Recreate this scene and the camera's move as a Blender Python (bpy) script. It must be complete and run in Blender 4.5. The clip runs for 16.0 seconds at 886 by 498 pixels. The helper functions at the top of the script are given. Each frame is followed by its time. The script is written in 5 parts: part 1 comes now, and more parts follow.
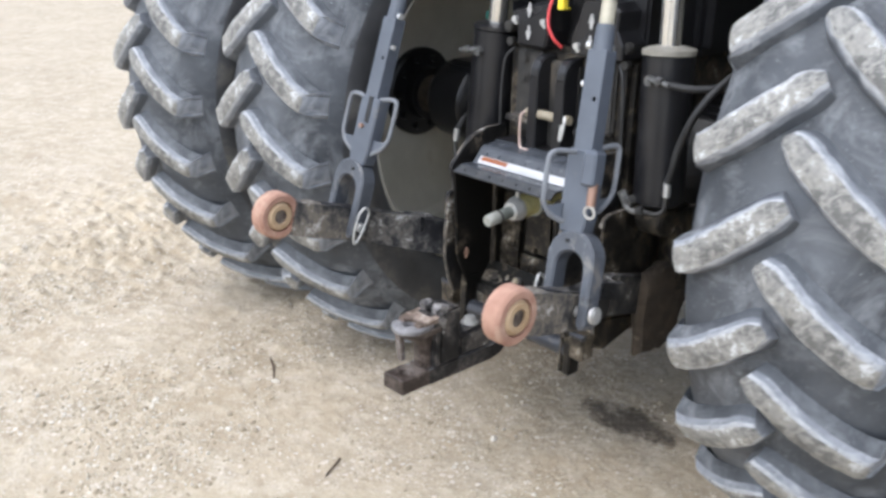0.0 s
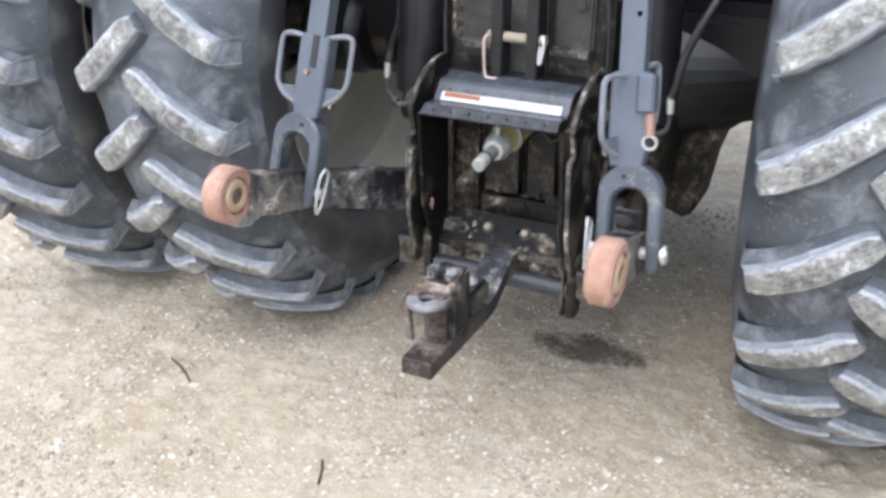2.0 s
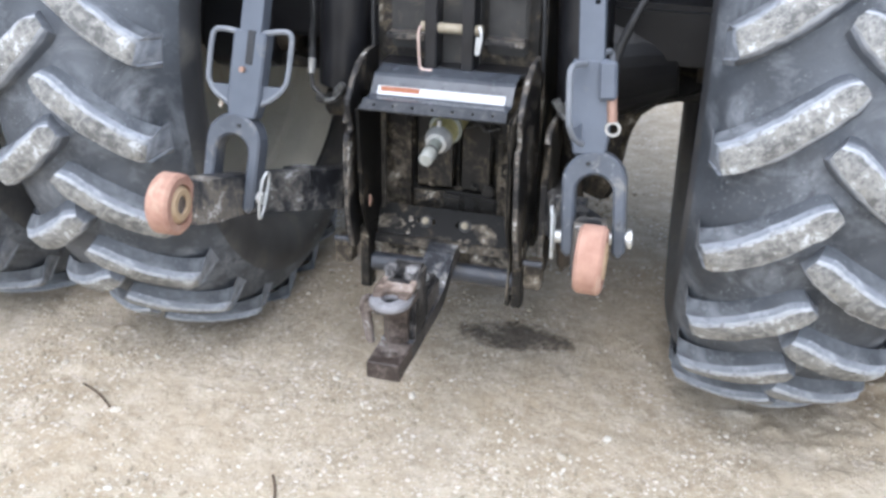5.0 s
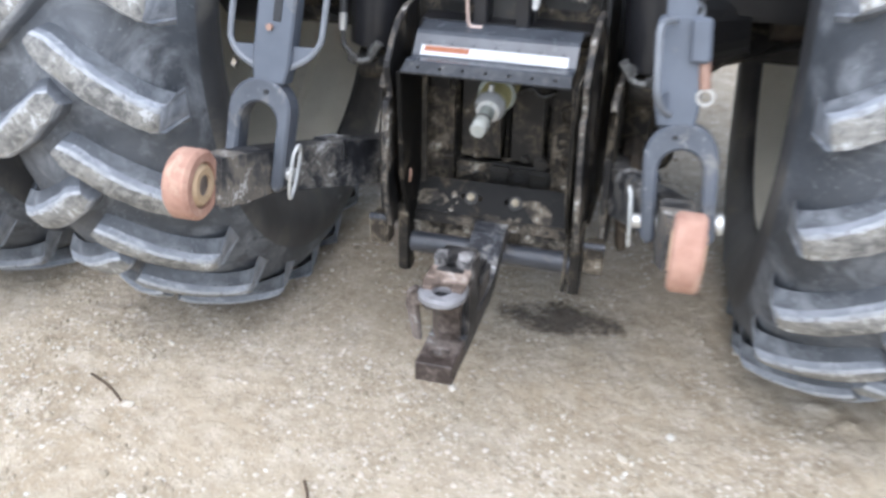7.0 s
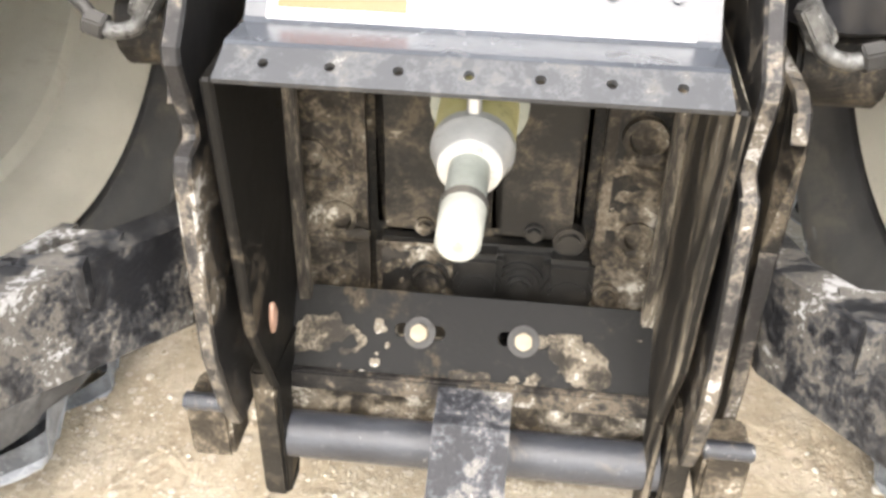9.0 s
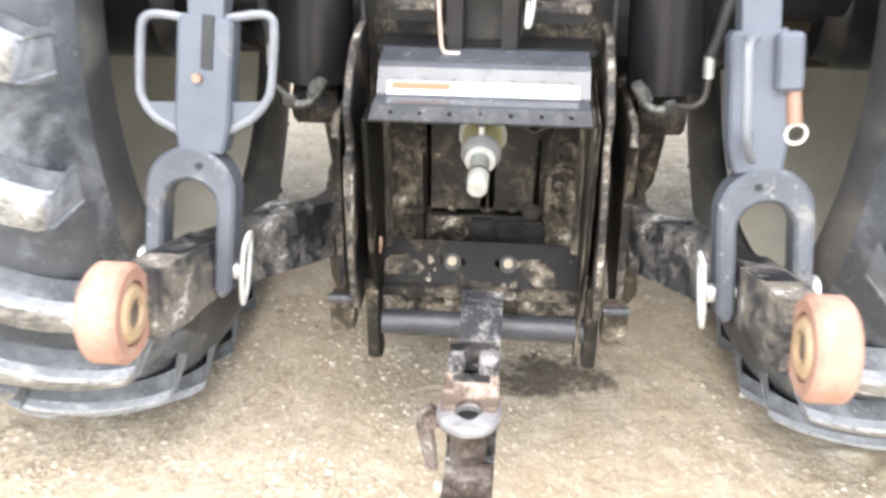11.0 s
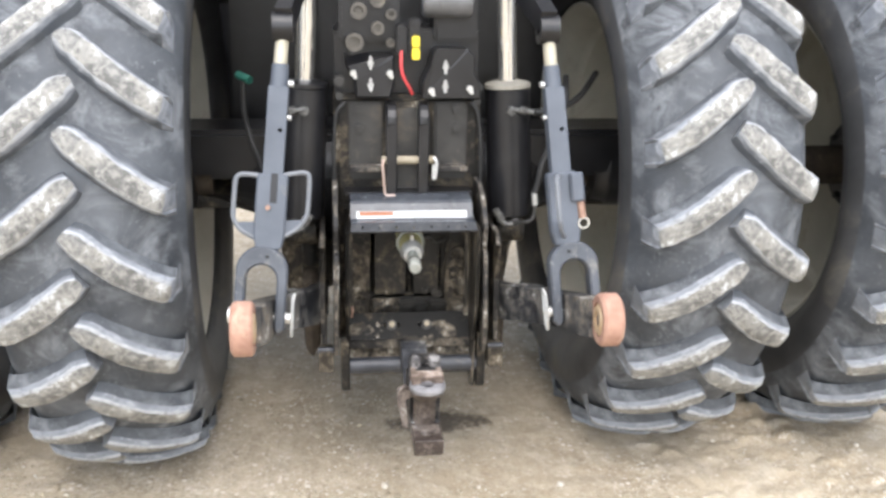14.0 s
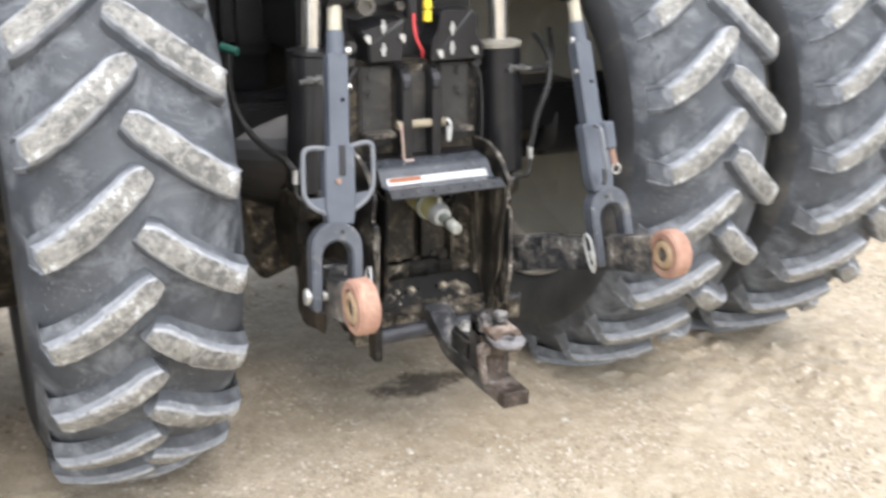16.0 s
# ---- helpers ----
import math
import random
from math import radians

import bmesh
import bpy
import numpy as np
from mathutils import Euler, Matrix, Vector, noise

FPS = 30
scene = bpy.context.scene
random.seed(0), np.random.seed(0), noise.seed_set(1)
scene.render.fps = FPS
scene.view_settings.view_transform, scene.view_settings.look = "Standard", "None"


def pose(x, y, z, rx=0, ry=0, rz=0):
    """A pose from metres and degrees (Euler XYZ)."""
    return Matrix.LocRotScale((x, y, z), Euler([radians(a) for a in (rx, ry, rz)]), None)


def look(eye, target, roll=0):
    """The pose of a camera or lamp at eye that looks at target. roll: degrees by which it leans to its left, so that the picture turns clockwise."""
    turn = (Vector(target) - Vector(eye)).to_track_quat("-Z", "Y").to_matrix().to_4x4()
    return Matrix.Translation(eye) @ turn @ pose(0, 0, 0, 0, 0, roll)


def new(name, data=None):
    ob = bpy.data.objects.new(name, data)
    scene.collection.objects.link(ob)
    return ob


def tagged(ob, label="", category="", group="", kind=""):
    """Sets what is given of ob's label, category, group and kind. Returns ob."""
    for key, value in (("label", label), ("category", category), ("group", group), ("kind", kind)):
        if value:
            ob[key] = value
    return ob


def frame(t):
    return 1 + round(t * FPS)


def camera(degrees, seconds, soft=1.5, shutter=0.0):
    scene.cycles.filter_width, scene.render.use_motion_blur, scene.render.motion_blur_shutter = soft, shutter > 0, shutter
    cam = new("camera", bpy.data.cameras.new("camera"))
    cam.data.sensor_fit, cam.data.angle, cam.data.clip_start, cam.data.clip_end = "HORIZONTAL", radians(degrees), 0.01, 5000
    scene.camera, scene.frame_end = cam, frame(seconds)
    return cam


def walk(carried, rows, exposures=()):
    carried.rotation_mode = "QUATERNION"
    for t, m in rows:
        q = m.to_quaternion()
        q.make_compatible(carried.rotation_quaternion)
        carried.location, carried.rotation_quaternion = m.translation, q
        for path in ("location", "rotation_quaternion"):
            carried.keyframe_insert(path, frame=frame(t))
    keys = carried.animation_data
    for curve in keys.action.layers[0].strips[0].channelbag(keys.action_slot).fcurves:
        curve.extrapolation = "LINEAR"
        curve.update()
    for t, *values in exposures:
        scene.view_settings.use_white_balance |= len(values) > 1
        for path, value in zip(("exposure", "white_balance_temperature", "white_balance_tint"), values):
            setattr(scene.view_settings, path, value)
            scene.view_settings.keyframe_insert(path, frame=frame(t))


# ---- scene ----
cam = camera(51.0, 16.0, soft=3.0, shutter=0.5)
PATH = [
    (0, (1.902, -2.08, 1.842), (0.554, -0.775, 1.148), 1.5),
    (0.5, (1.62, -2.065, 1.804), (0.36, -0.689, 1.083), -0.9),
    (1, (1.407, -2.098, 1.83), (0.341, -0.58, 1.081), 0.5),
    (1.5, (1.181, -2.255, 1.824), (0.317, -0.634, 1.033), -0.5),
    (2, (0.99, -2.266, 1.795), (0.187, -0.643, 0.945), 0.0),
    (2.5, (0.783, -2.226, 1.787), (0.113, -0.563, 0.901), 1.8),
    (3, (0.705, -2.267, 1.783), (0.181, -0.555, 0.892), -0.3),
    (3.5, (0.685, -2.299, 1.785), (0.19, -0.565, 0.919), -0.5),
    (4, (0.679, -2.321, 1.78), (0.171, -0.588, 0.921), -0.0),
    (6.5, (0.598, -2.335, 1.789), (0.196, -0.582, 0.913), 3.0),
    (7, (0.466, -2.08, 1.714), (0.01, -0.38, 0.763), 1.1),
    (7.5, (0.28, -1.517, 1.633), (-0.161, 0.139, 0.602), -1.9),
    (8, (0.133, -1.081, 1.519), (-0.224, 0.586, 0.474), -1.4),
    (8.5, (0.056, -0.764, 1.394), (-0.16, 0.9, 0.306), 0.2),
    (9, (0.054, -0.669, 1.338), (-0.119, 0.967, 0.2), 1.0),
    (9.5, (0.052, -0.679, 1.344), (-0.123, 0.95, 0.197), 0.6),
    (11.8, (0.083, -2.107, 1.798), (-0.062, -0.296, 0.963), 0.2),
    (12, (0.07, -2.174, 1.813), (-0.061, -0.351, 1.0), 1.1),
    (12.5, (0.061, -2.515, 1.82), (0.0, -0.659, 1.076), 1.9),
    (13, (0.031, -2.694, 1.843), (-0.024, -0.826, 1.13), 1.5),
    (13.5, (-0.09, -2.815, 1.859), (-0.002, -0.915, 1.242), 1.1),
    (14, (-0.258, -2.89, 1.863), (-0.027, -0.994, 1.27), 1.1),
    (14.5, (-0.437, -2.776, 1.845), (-0.094, -0.895, 1.257), 1.4),
    (15, (-0.735, -2.652, 1.854), (-0.436, -0.767, 1.254), 0.5),
    (15.5, (-1.085, -2.602, 1.868), (-0.525, -0.79, 1.234), 0.3),
    (16, (-1.316, -2.622, 1.84), (-0.482, -0.925, 1.187), 0.6),
]
EXPOSURE = [(0, 0.90, 5950, 10), (0.5, 0.87, 5850, 10), (1.5, 1.05, 5850, 10), (3.5, 1.10, 5750, 10), (7.2, 1.09, 5700, 10), (7.8, 1.45, 5800, 10), (8.0, 1.85, 6200, 10), (8.5, 2.32, 7000, 10), (9.0, 2.49, 6800, 10), (9.7, 2.50, 6750, 10), (11.8, 1.61, 6250, 10), (12.5, 1.40, 6300, 10), (13.1, 1.27, 6100, 10), (13.5, 1.26, 6120, 10), (14.0, 1.29, 6300, 10), (14.5, 1.31, 6300, 10), (15.0, 1.47, 6450, 10), (15.5, 1.37, 6600, 10), (16, 1.15, 6350, 10)]
walk(cam, [(t, look(e, g, r)) for t, e, g, r in PATH], EXPOSURE)

# ---- light ----
world = bpy.data.worlds.new("sky")
scene.world = world
world.use_nodes = True
wn = world.node_tree.nodes
sky = wn.new("ShaderNodeTexSky")
sky.sky_type = "NISHITA"
sky.sun_disc = False
sky.sun_elevation = radians(60)
sky.sun_rotation = radians(182)
sky.dust_density = 3.0
wn["Background"].inputs["Strength"].default_value = 0.15
overcast = wn.new("ShaderNodeHueSaturation")
overcast.inputs["Saturation"].default_value = 0.55
world.node_tree.links.new(sky.outputs[0], overcast.inputs["Color"])
world.node_tree.links.new(overcast.outputs[0], wn["Background"].inputs["Color"])
sun = new("sun", bpy.data.lights.new("sun", "SUN"))
sun.data.energy, sun.data.angle, sun.data.color = 1.45, radians(115), (1.0, 0.97, 0.93)
sun.matrix_world = look((-0.2, -3.5, 6.0), (0, 0, 0))


# ---- materials ----
def material(name, low, high, rough=0.6, metal=0.0, scale=18.0, fine=140.0, bump=0.25, dirt=None, dirt_amount=0.5, dirt_scale=7.0, wear=None, wear_amount=0.0, wear_scale=90, stain=None, stain_amount=0.4, stain_scale=14.0, wear_even=False, stretch=(1, 1, 1), gloss=0.5):
    """Two scales of colour variation, patches of dirt, scratches of bare metal and a fine relief."""
    m = bpy.data.materials.new(name)
    m.use_nodes = True
    n, l = m.node_tree.nodes, m.node_tree.links
    p = n["Principled BSDF"]
    co = n.new("ShaderNodeTexCoord")
    drawn = n.new("ShaderNodeMapping")
    drawn.inputs["Scale"].default_value = stretch
    l.new(co.outputs["Object"], drawn.inputs["Vector"])

    def noisy(s, detail, rough_=0.6, distort=0.0):
        t = n.new("ShaderNodeTexNoise")
        t.inputs["Scale"].default_value, t.inputs["Detail"].default_value = s, detail
        t.inputs["Roughness"].default_value, t.inputs["Distortion"].default_value = rough_, distort
        l.new(drawn.outputs["Vector"], t.inputs["Vector"])
        return t.outputs["Fac"]

    def ramp(fac, a, b):
        r = n.new("ShaderNodeMapRange")
        r.inputs["From Min"].default_value, r.inputs["From Max"].default_value = a, b
        l.new(fac, r.inputs["Value"])
        return r.outputs["Result"]

    def mix(fac, a, b):
        x = n.new("ShaderNodeMix")
        x.data_type = "RGBA"
        l.new(fac, x.inputs["Factor"])
        for k, v in ((6, a), (7, b)):
            if isinstance(v, tuple):
                x.inputs[k].default_value = (*v, 1)
            else:
                l.new(v, x.inputs[k])
        return x.outputs[2]

    p.inputs["Specular IOR Level"].default_value = gloss
    big, small = noisy(scale, 5), noisy(fine, 4, 0.7)
    colour = mix(ramp(big, 0.3, 0.7), low, high)
    dark = tuple(c * 0.6 for c in low)
    colour = mix(ramp(small, 0.62, 0.85), colour, dark)
    rough_out = None
    if dirt:
        patch = noisy(dirt_scale, 8, 0.68, 0.6)
        cut = 0.72 - 0.4 * dirt_amount
        fac = ramp(patch, cut, cut + 0.16)
        colour = mix(fac, colour, dirt)
        r = n.new("ShaderNodeMapRange")
        r.inputs["To Min"].default_value, r.inputs["To Max"].default_value = rough, 0.92
        l.new(fac, r.inputs["Value"])
        rough_out = r.outputs["Result"]
    if wear:
        scratch = noisy(wear_scale, 6, 0.75, 0.25)
        cut = 0.74 - 0.3 * wear_amount
        where = ramp(noisy(wear_scale * 0.07, 3), 0.42, 0.62)
        both = n.new("ShaderNodeMath")
        both.operation = "MULTIPLY"
        l.new(ramp(scratch, cut, cut + 0.05), both.inputs[0])
        if wear_even:
            both.inputs[1].default_value = 1.0
        else:
            l.new(where, both.inputs[1])
        colour = mix(both.outputs[0], colour, wear)
    if stain:
        cut = 0.72 - 0.3 * stain_amount
        colour = mix(ramp(noisy(stain_scale, 7, 0.7, 0.3), cut, cut + 0.12), colour, stain)
    l.new(colour, p.inputs["Base Color"])
    p.inputs["Roughness"].default_value, p.inputs["Metallic"].default_value = rough, metal
    if rough_out:
        l.new(rough_out, p.inputs["Roughness"])
    b = n.new("ShaderNodeBump")
    b.inputs["Strength"].default_value, b.inputs["Distance"].default_value = bump, 0.004
    l.new(small, b.inputs["Height"])
    l.new(b.outputs["Normal"], p.inputs["Normal"])
    return m


def mottled(name, base, film, tan, pale, amount=0.5, scale=26.0, rough=0.75, bump=0.5, stretch=(1, 1, 1), chips=0.5, gloss=0.3):
    """Paint or iron under splashes of dried mud: film, tan and pale crumbs that thicken together in patches."""
    m = bpy.data.materials.new(name)
    m.use_nodes = True
    n, l = m.node_tree.nodes, m.node_tree.links
    p = n["Principled BSDF"]
    co, drawn = n.new("ShaderNodeTexCoord"), n.new("ShaderNodeMapping")
    drawn.inputs["Scale"].default_value = stretch
    l.new(co.outputs["Object"], drawn.inputs["Vector"])

    def noisy(s, detail, rough_, distort):
        t = n.new("ShaderNodeTexNoise")
        t.inputs["Scale"].default_value, t.inputs["Detail"].default_value = s, detail
        t.inputs["Roughness"].default_value, t.inputs["Distortion"].default_value = rough_, distort
        l.new(drawn.outputs["Vector"], t.inputs["Vector"])
        return t.outputs["Fac"]

    def blend(a, b, weight):
        x = n.new("ShaderNodeMath")
        x.operation = "MULTIPLY_ADD"
        l.new(a, x.inputs[0])
        x.inputs[1].default_value = weight
        l.new(b, x.inputs[2])
        return x.outputs[0]

    p.inputs["Specular IOR Level"].default_value = gloss
    where, crumbs, specks = noisy(scale * 0.32, 4, 0.6, 0.5), noisy(scale, 11, 0.74, 0.5), noisy(scale * 5.5, 5, 0.7, 0.2)
    height = blend(specks, blend(crumbs, where, 0.9), chips)
    mid = 0.5 * (1.9 + chips) + 0.13 - 0.26 * amount
    r = n.new("ShaderNodeMapRange")
    r.inputs["From Min"].default_value, r.inputs["From Max"].default_value = mid - 0.17, mid + 0.25
    l.new(height, r.inputs["Value"])
    c = n.new("ShaderNodeValToRGB")
    e = c.color_ramp.elements
    e[0].position, e[0].color = 0.18, (*base, 1)
    e[1].position, e[1].color = 0.95, (*pale, 1)
    for at, tone in ((0.40, film), (0.50, tuple(0.5 * a + 0.5 * b for a, b in zip(film, tan))), (0.62, tan), (0.70, tuple(0.45 * v for v in tan)), (0.78, tuple(0.5 * a + 0.5 * b for a, b in zip(tan, pale)))):
        k = e.new(at)
        k.color = (*tone, 1)
    l.new(r.outputs["Result"], c.inputs["Fac"])
    l.new(c.outputs["Color"], p.inputs["Base Color"])
    q = n.new("ShaderNodeMapRange")
    q.inputs["From Min"].default_value, q.inputs["From Max"].default_value = 0.3, 0.6
    q.inputs["To Min"].default_value, q.inputs["To Max"].default_value = rough - 0.25, min(0.95, rough + 0.15)
    l.new(r.outputs["Result"], q.inputs["Value"])
    l.new(q.outputs["Result"], p.inputs["Roughness"])
    b = n.new("ShaderNodeBump")
    b.inputs["Strength"].default_value, b.inputs["Distance"].default_value = bump, 0.004
    l.new(height, b.inputs["Height"])
    l.new(b.outputs["Normal"], p.inputs["Normal"])
    return m


rubber = material("dusty rubber", (0.028, 0.0315, 0.0365), (0.1, 0.109, 0.122), 0.58, 0, 3.2, 160, 0.35, (0.195, 0.206, 0.22), 0.6, 5.0, (0.32, 0.335, 0.35), 0.48, 110, (0.02, 0.022, 0.025), 0.46, 5.0)
lug_flank = material("dust rimmed lug flank and lightened foot", (0.14, 0.153, 0.175), (0.28, 0.298, 0.325), 0.8, 0, 14, 120, 0.5, (0.4, 0.415, 0.44), 0.5, 22.0, (0.07, 0.07, 0.072), 0.4)
sidewall_rubber = material("dark sidewall rubber", (0.034, 0.0345, 0.036), (0.078, 0.0785, 0.081), 0.55, 0, 4, 160, 0.2, (0.16, 0.15, 0.13), 0.46, 4.0)
lug_face = mottled("worn lug face", (0.13, 0.129, 0.122), (0.24, 0.239, 0.23), (0.355, 0.342, 0.305), (0.55, 0.56, 0.566), 0.66, 42, 0.8, 0.6, chips=0.7)
lug_edge = material("pale worn lug edge", (0.27, 0.28, 0.292), (0.44, 0.452, 0.466), 0.88, 0, 30, 130, 0.7, (0.15, 0.15, 0.147), 0.44, 46.0)
rim_paint = material("olive rim paint", (0.54, 0.522, 0.445), (0.64, 0.617, 0.53), 0.5, 0, 6, 120, 0.1, (0.48, 0.43, 0.35), 0.35, 5.0)
black_paint = material("dusty black paint", (0.007, 0.007, 0.008), (0.016, 0.016, 0.018), 0.32, 0, 9, 170, 0.15, (0.04, 0.037, 0.033), 0.3, 8.0)
plate_paint = mottled("worn black plate", (0.012, 0.0118, 0.0118), (0.034, 0.031, 0.028), (0.13, 0.108, 0.08), (0.4, 0.385, 0.355), 0.36, 24, 0.6, 0.5)
slope_paint = mottled("black plate with dust film", (0.006, 0.0057, 0.0051), (0.014, 0.0125, 0.0105), (0.07, 0.057, 0.04), (0.26, 0.235, 0.19), -0.12, 18, 0.75, 0.35, gloss=0.16)
edge_paint = mottled("scuffed plate edge", (0.022, 0.021, 0.021), (0.06, 0.056, 0.052), (0.17, 0.146, 0.115), (0.42, 0.405, 0.38), 0.48, 38, 0.65, 0.6)
muddy = mottled("mud caked casting", (0.010, 0.009, 0.0075), (0.034, 0.0285, 0.0215), (0.115, 0.094, 0.066), (0.34, 0.31, 0.255), 0.34, 30, 0.75, 0.7)
mud = material("dried mud", (0.03, 0.024, 0.018), (0.085, 0.065, 0.046), 0.95, 0, 14, 90, 1.0, (0.2, 0.165, 0.12), 0.35, 20.0)
clod = mottled("dried mud crust", (0.022, 0.018, 0.013), (0.065, 0.053, 0.038), (0.17, 0.143, 0.106), (0.42, 0.39, 0.33), 0.5, 32, 0.8, 0.8)
pale_clod = mottled("pale dried mud", (0.024, 0.0205, 0.016), (0.075, 0.063, 0.047), (0.22, 0.192, 0.15), (0.47, 0.45, 0.405), 0.6, 42, 0.8, 0.9)
streaked = mottled("mud streaked side plate", (0.014, 0.0125, 0.0105), (0.045, 0.039, 0.031), (0.17, 0.145, 0.11), (0.46, 0.43, 0.37), 0.5, 34, 0.75, 0.5, (1, 1, 0.2))
boss_black = material("oily black casting", (0.010, 0.0098, 0.0092), (0.024, 0.0225, 0.02), 0.28, 0, 12, 140, 0.3, (0.07, 0.058, 0.044), 0.36, 16.0)
arm_paint = mottled("dusty worn arm", (0.014, 0.0145, 0.0165), (0.042, 0.043, 0.046), (0.13, 0.12, 0.104), (0.36, 0.36, 0.36), 0.48, 26, 0.65, 0.5)
cream = material("cream threaded rod", (0.4, 0.37, 0.28), (0.52, 0.48, 0.38), 0.5, 0.2, 20, 120, 0.2, (0.25, 0.22, 0.16), 0.35, 25.0)
cover_grime = mottled("brown grimed cover", (0.014, 0.0125, 0.0105), (0.032, 0.0275, 0.0215), (0.09, 0.074, 0.053), (0.27, 0.24, 0.19), 0.2, 20, 0.75, 0.4)
cab_glass = material("tinted glass", (0.012, 0.014, 0.015), (0.016, 0.018, 0.02), 0.08, 0, 5, 80, 0.0)
arrow_print = material("worn white marking", (0.33, 0.325, 0.31), (0.5, 0.5, 0.49), 0.6, 0, 40, 160, 0.1, (0.08, 0.075, 0.07), 0.5, 70.0)
solenoid_grey = material("brushed grey canister", (0.12, 0.122, 0.126), (0.2, 0.202, 0.206), 0.4, 0.3, 12, 140, 0.2, (0.09, 0.08, 0.07), 0.35, 15.0)
coupler_dust = material("dusty coupler", (0.06, 0.055, 0.048), (0.14, 0.128, 0.11), 0.6, 0.1, 20, 130, 0.3, (0.22, 0.195, 0.155), 0.45, 25.0)
casting = material("dark grey casting", (0.018, 0.0175, 0.0165), (0.048, 0.0455, 0.041), 0.55, 0, 9, 130, 0.4, (0.115, 0.098, 0.076), 0.36, 9.0)
tube_paint = material("scuffed tube paint", (0.022, 0.0242, 0.03), (0.052, 0.056, 0.066), 0.32, 0, 10, 150, 0.4, (0.13, 0.115, 0.095), 0.4, 15.0, (0.34, 0.33, 0.31), 0.4, 60, (0.1, 0.075, 0.05), 0.3, 20.0)
arm_end_paint = mottled("dusty arm end", (0.03, 0.03, 0.031), (0.075, 0.072, 0.069), (0.19, 0.165, 0.132), (0.4, 0.385, 0.36), 0.5, 20, 0.7, 0.5)
slate = material("slate grey paint", (0.07, 0.0805, 0.1), (0.104, 0.1175, 0.142), 0.42, 0, 7, 170, 0.12, (0.2, 0.19, 0.175), 0.24, 10.0, (0.03, 0.03, 0.03), 0.3, 60)
# lighter than the slate parts: the reflections on the loops are put into the colour
handle_paint = material("grey handle paint with painted sheen", (0.13, 0.14, 0.155), (0.19, 0.2, 0.215), 0.42, 0, 9, 170, 0.15, (0.28, 0.27, 0.26), 0.35, 16.0)
fork_paint = material("dusty worn fork paint", (0.052, 0.058, 0.07), (0.095, 0.104, 0.121), 0.45, 0, 9, 170, 0.25, (0.25, 0.235, 0.21), 0.4, 11.0, (0.36, 0.36, 0.36), 0.45, 70, (0.03, 0.03, 0.03), 0.35, 18.0)
lip_paint = mottled("dull lip paint", (0.034, 0.036, 0.04), (0.055, 0.058, 0.063), (0.085, 0.084, 0.081), (0.2, 0.197, 0.19), 0.22, 90, 0.6, 0.15, gloss=0.4)
guard_paint = material("smooth guard sheet", (0.042, 0.047, 0.056), (0.072, 0.079, 0.091), 0.26, 0.0, 9, 170, 0.06, (0.1, 0.098, 0.095), 0.3, 30.0, (0.2, 0.196, 0.19), 0.3)
steel = material("bright steel", (0.36, 0.365, 0.35), (0.5, 0.5, 0.48), 0.3, 0.35, 30, 160, 0.15, (0.28, 0.26, 0.18), 0.34, 30.0)
chrome = material("chromed rod", (0.72, 0.7, 0.66), (0.85, 0.84, 0.8), 0.18, 0.9, 10, 100, 0.02)
zinc = material("zinc fitting", (0.5, 0.5, 0.48), (0.7, 0.7, 0.68), 0.4, 0.7, 40, 150, 0.2)
worn_zinc = material("grimed zinc elbow", (0.06, 0.06, 0.057), (0.22, 0.22, 0.212), 0.35, 0.5, 60, 150, 0.6, (0.05, 0.045, 0.04), 0.5, 70.0, (0.55, 0.55, 0.54), 0.4, 90)
shaft_white = material("white grease paint", (0.25, 0.253, 0.225), (0.35, 0.355, 0.32), 0.45, 0.1, 22, 120, 0.2, (0.17, 0.165, 0.145), 0.3, 40.0)
shaft_grey = material("dull shaft steel", (0.2, 0.22, 0.2), (0.34, 0.36, 0.33), 0.45, 0.5, 25, 120, 0.2)
shaft_yellow = material("faded yellow collar", (0.42, 0.38, 0.15), (0.54, 0.5, 0.26), 0.55, 0.0, 20, 120, 0.2, (0.25, 0.22, 0.13), 0.35, 22.0)
rust = material("rusty roller", (0.29, 0.155, 0.11), (0.44, 0.265, 0.195), 0.85, 0.0, 20, 140, 0.5, (0.48, 0.34, 0.25), 0.45, 14.0)
rust_tan = material("tan worn bushing", (0.4, 0.27, 0.15), (0.5, 0.38, 0.25), 0.65, 0.2, 20, 140, 0.3)
bolt_tan = material("dusty bolt head", (0.24, 0.205, 0.14), (0.36, 0.315, 0.235), 0.7, 0.1, 30, 140, 0.3)
bar_worn = mottled("chipped bar top", (0.022, 0.023, 0.0265), (0.062, 0.065, 0.074), (0.2, 0.19, 0.175), (0.5, 0.505, 0.51), 0.5, 24, 0.6, 0.6)
drawbar_paint = mottled("chipped drawbar", (0.014, 0.0135, 0.0138), (0.04, 0.038, 0.0375), (0.13, 0.114, 0.098), (0.42, 0.415, 0.41), 0.36, 30, 0.6, 0.6)
clevis_worn = mottled("rusty worn clevis", (0.1, 0.074, 0.058), (0.22, 0.168, 0.135), (0.36, 0.29, 0.24), (0.55, 0.5, 0.45), 0.55, 36, 0.65, 0.6)
clevis_lip = material("grey worn lip", (0.13, 0.126, 0.129), (0.24, 0.234, 0.238), 0.6, 0.0, 18, 130, 0.5, (0.1, 0.085, 0.074), 0.4, 24.0, (0.4, 0.39, 0.39), 0.38)
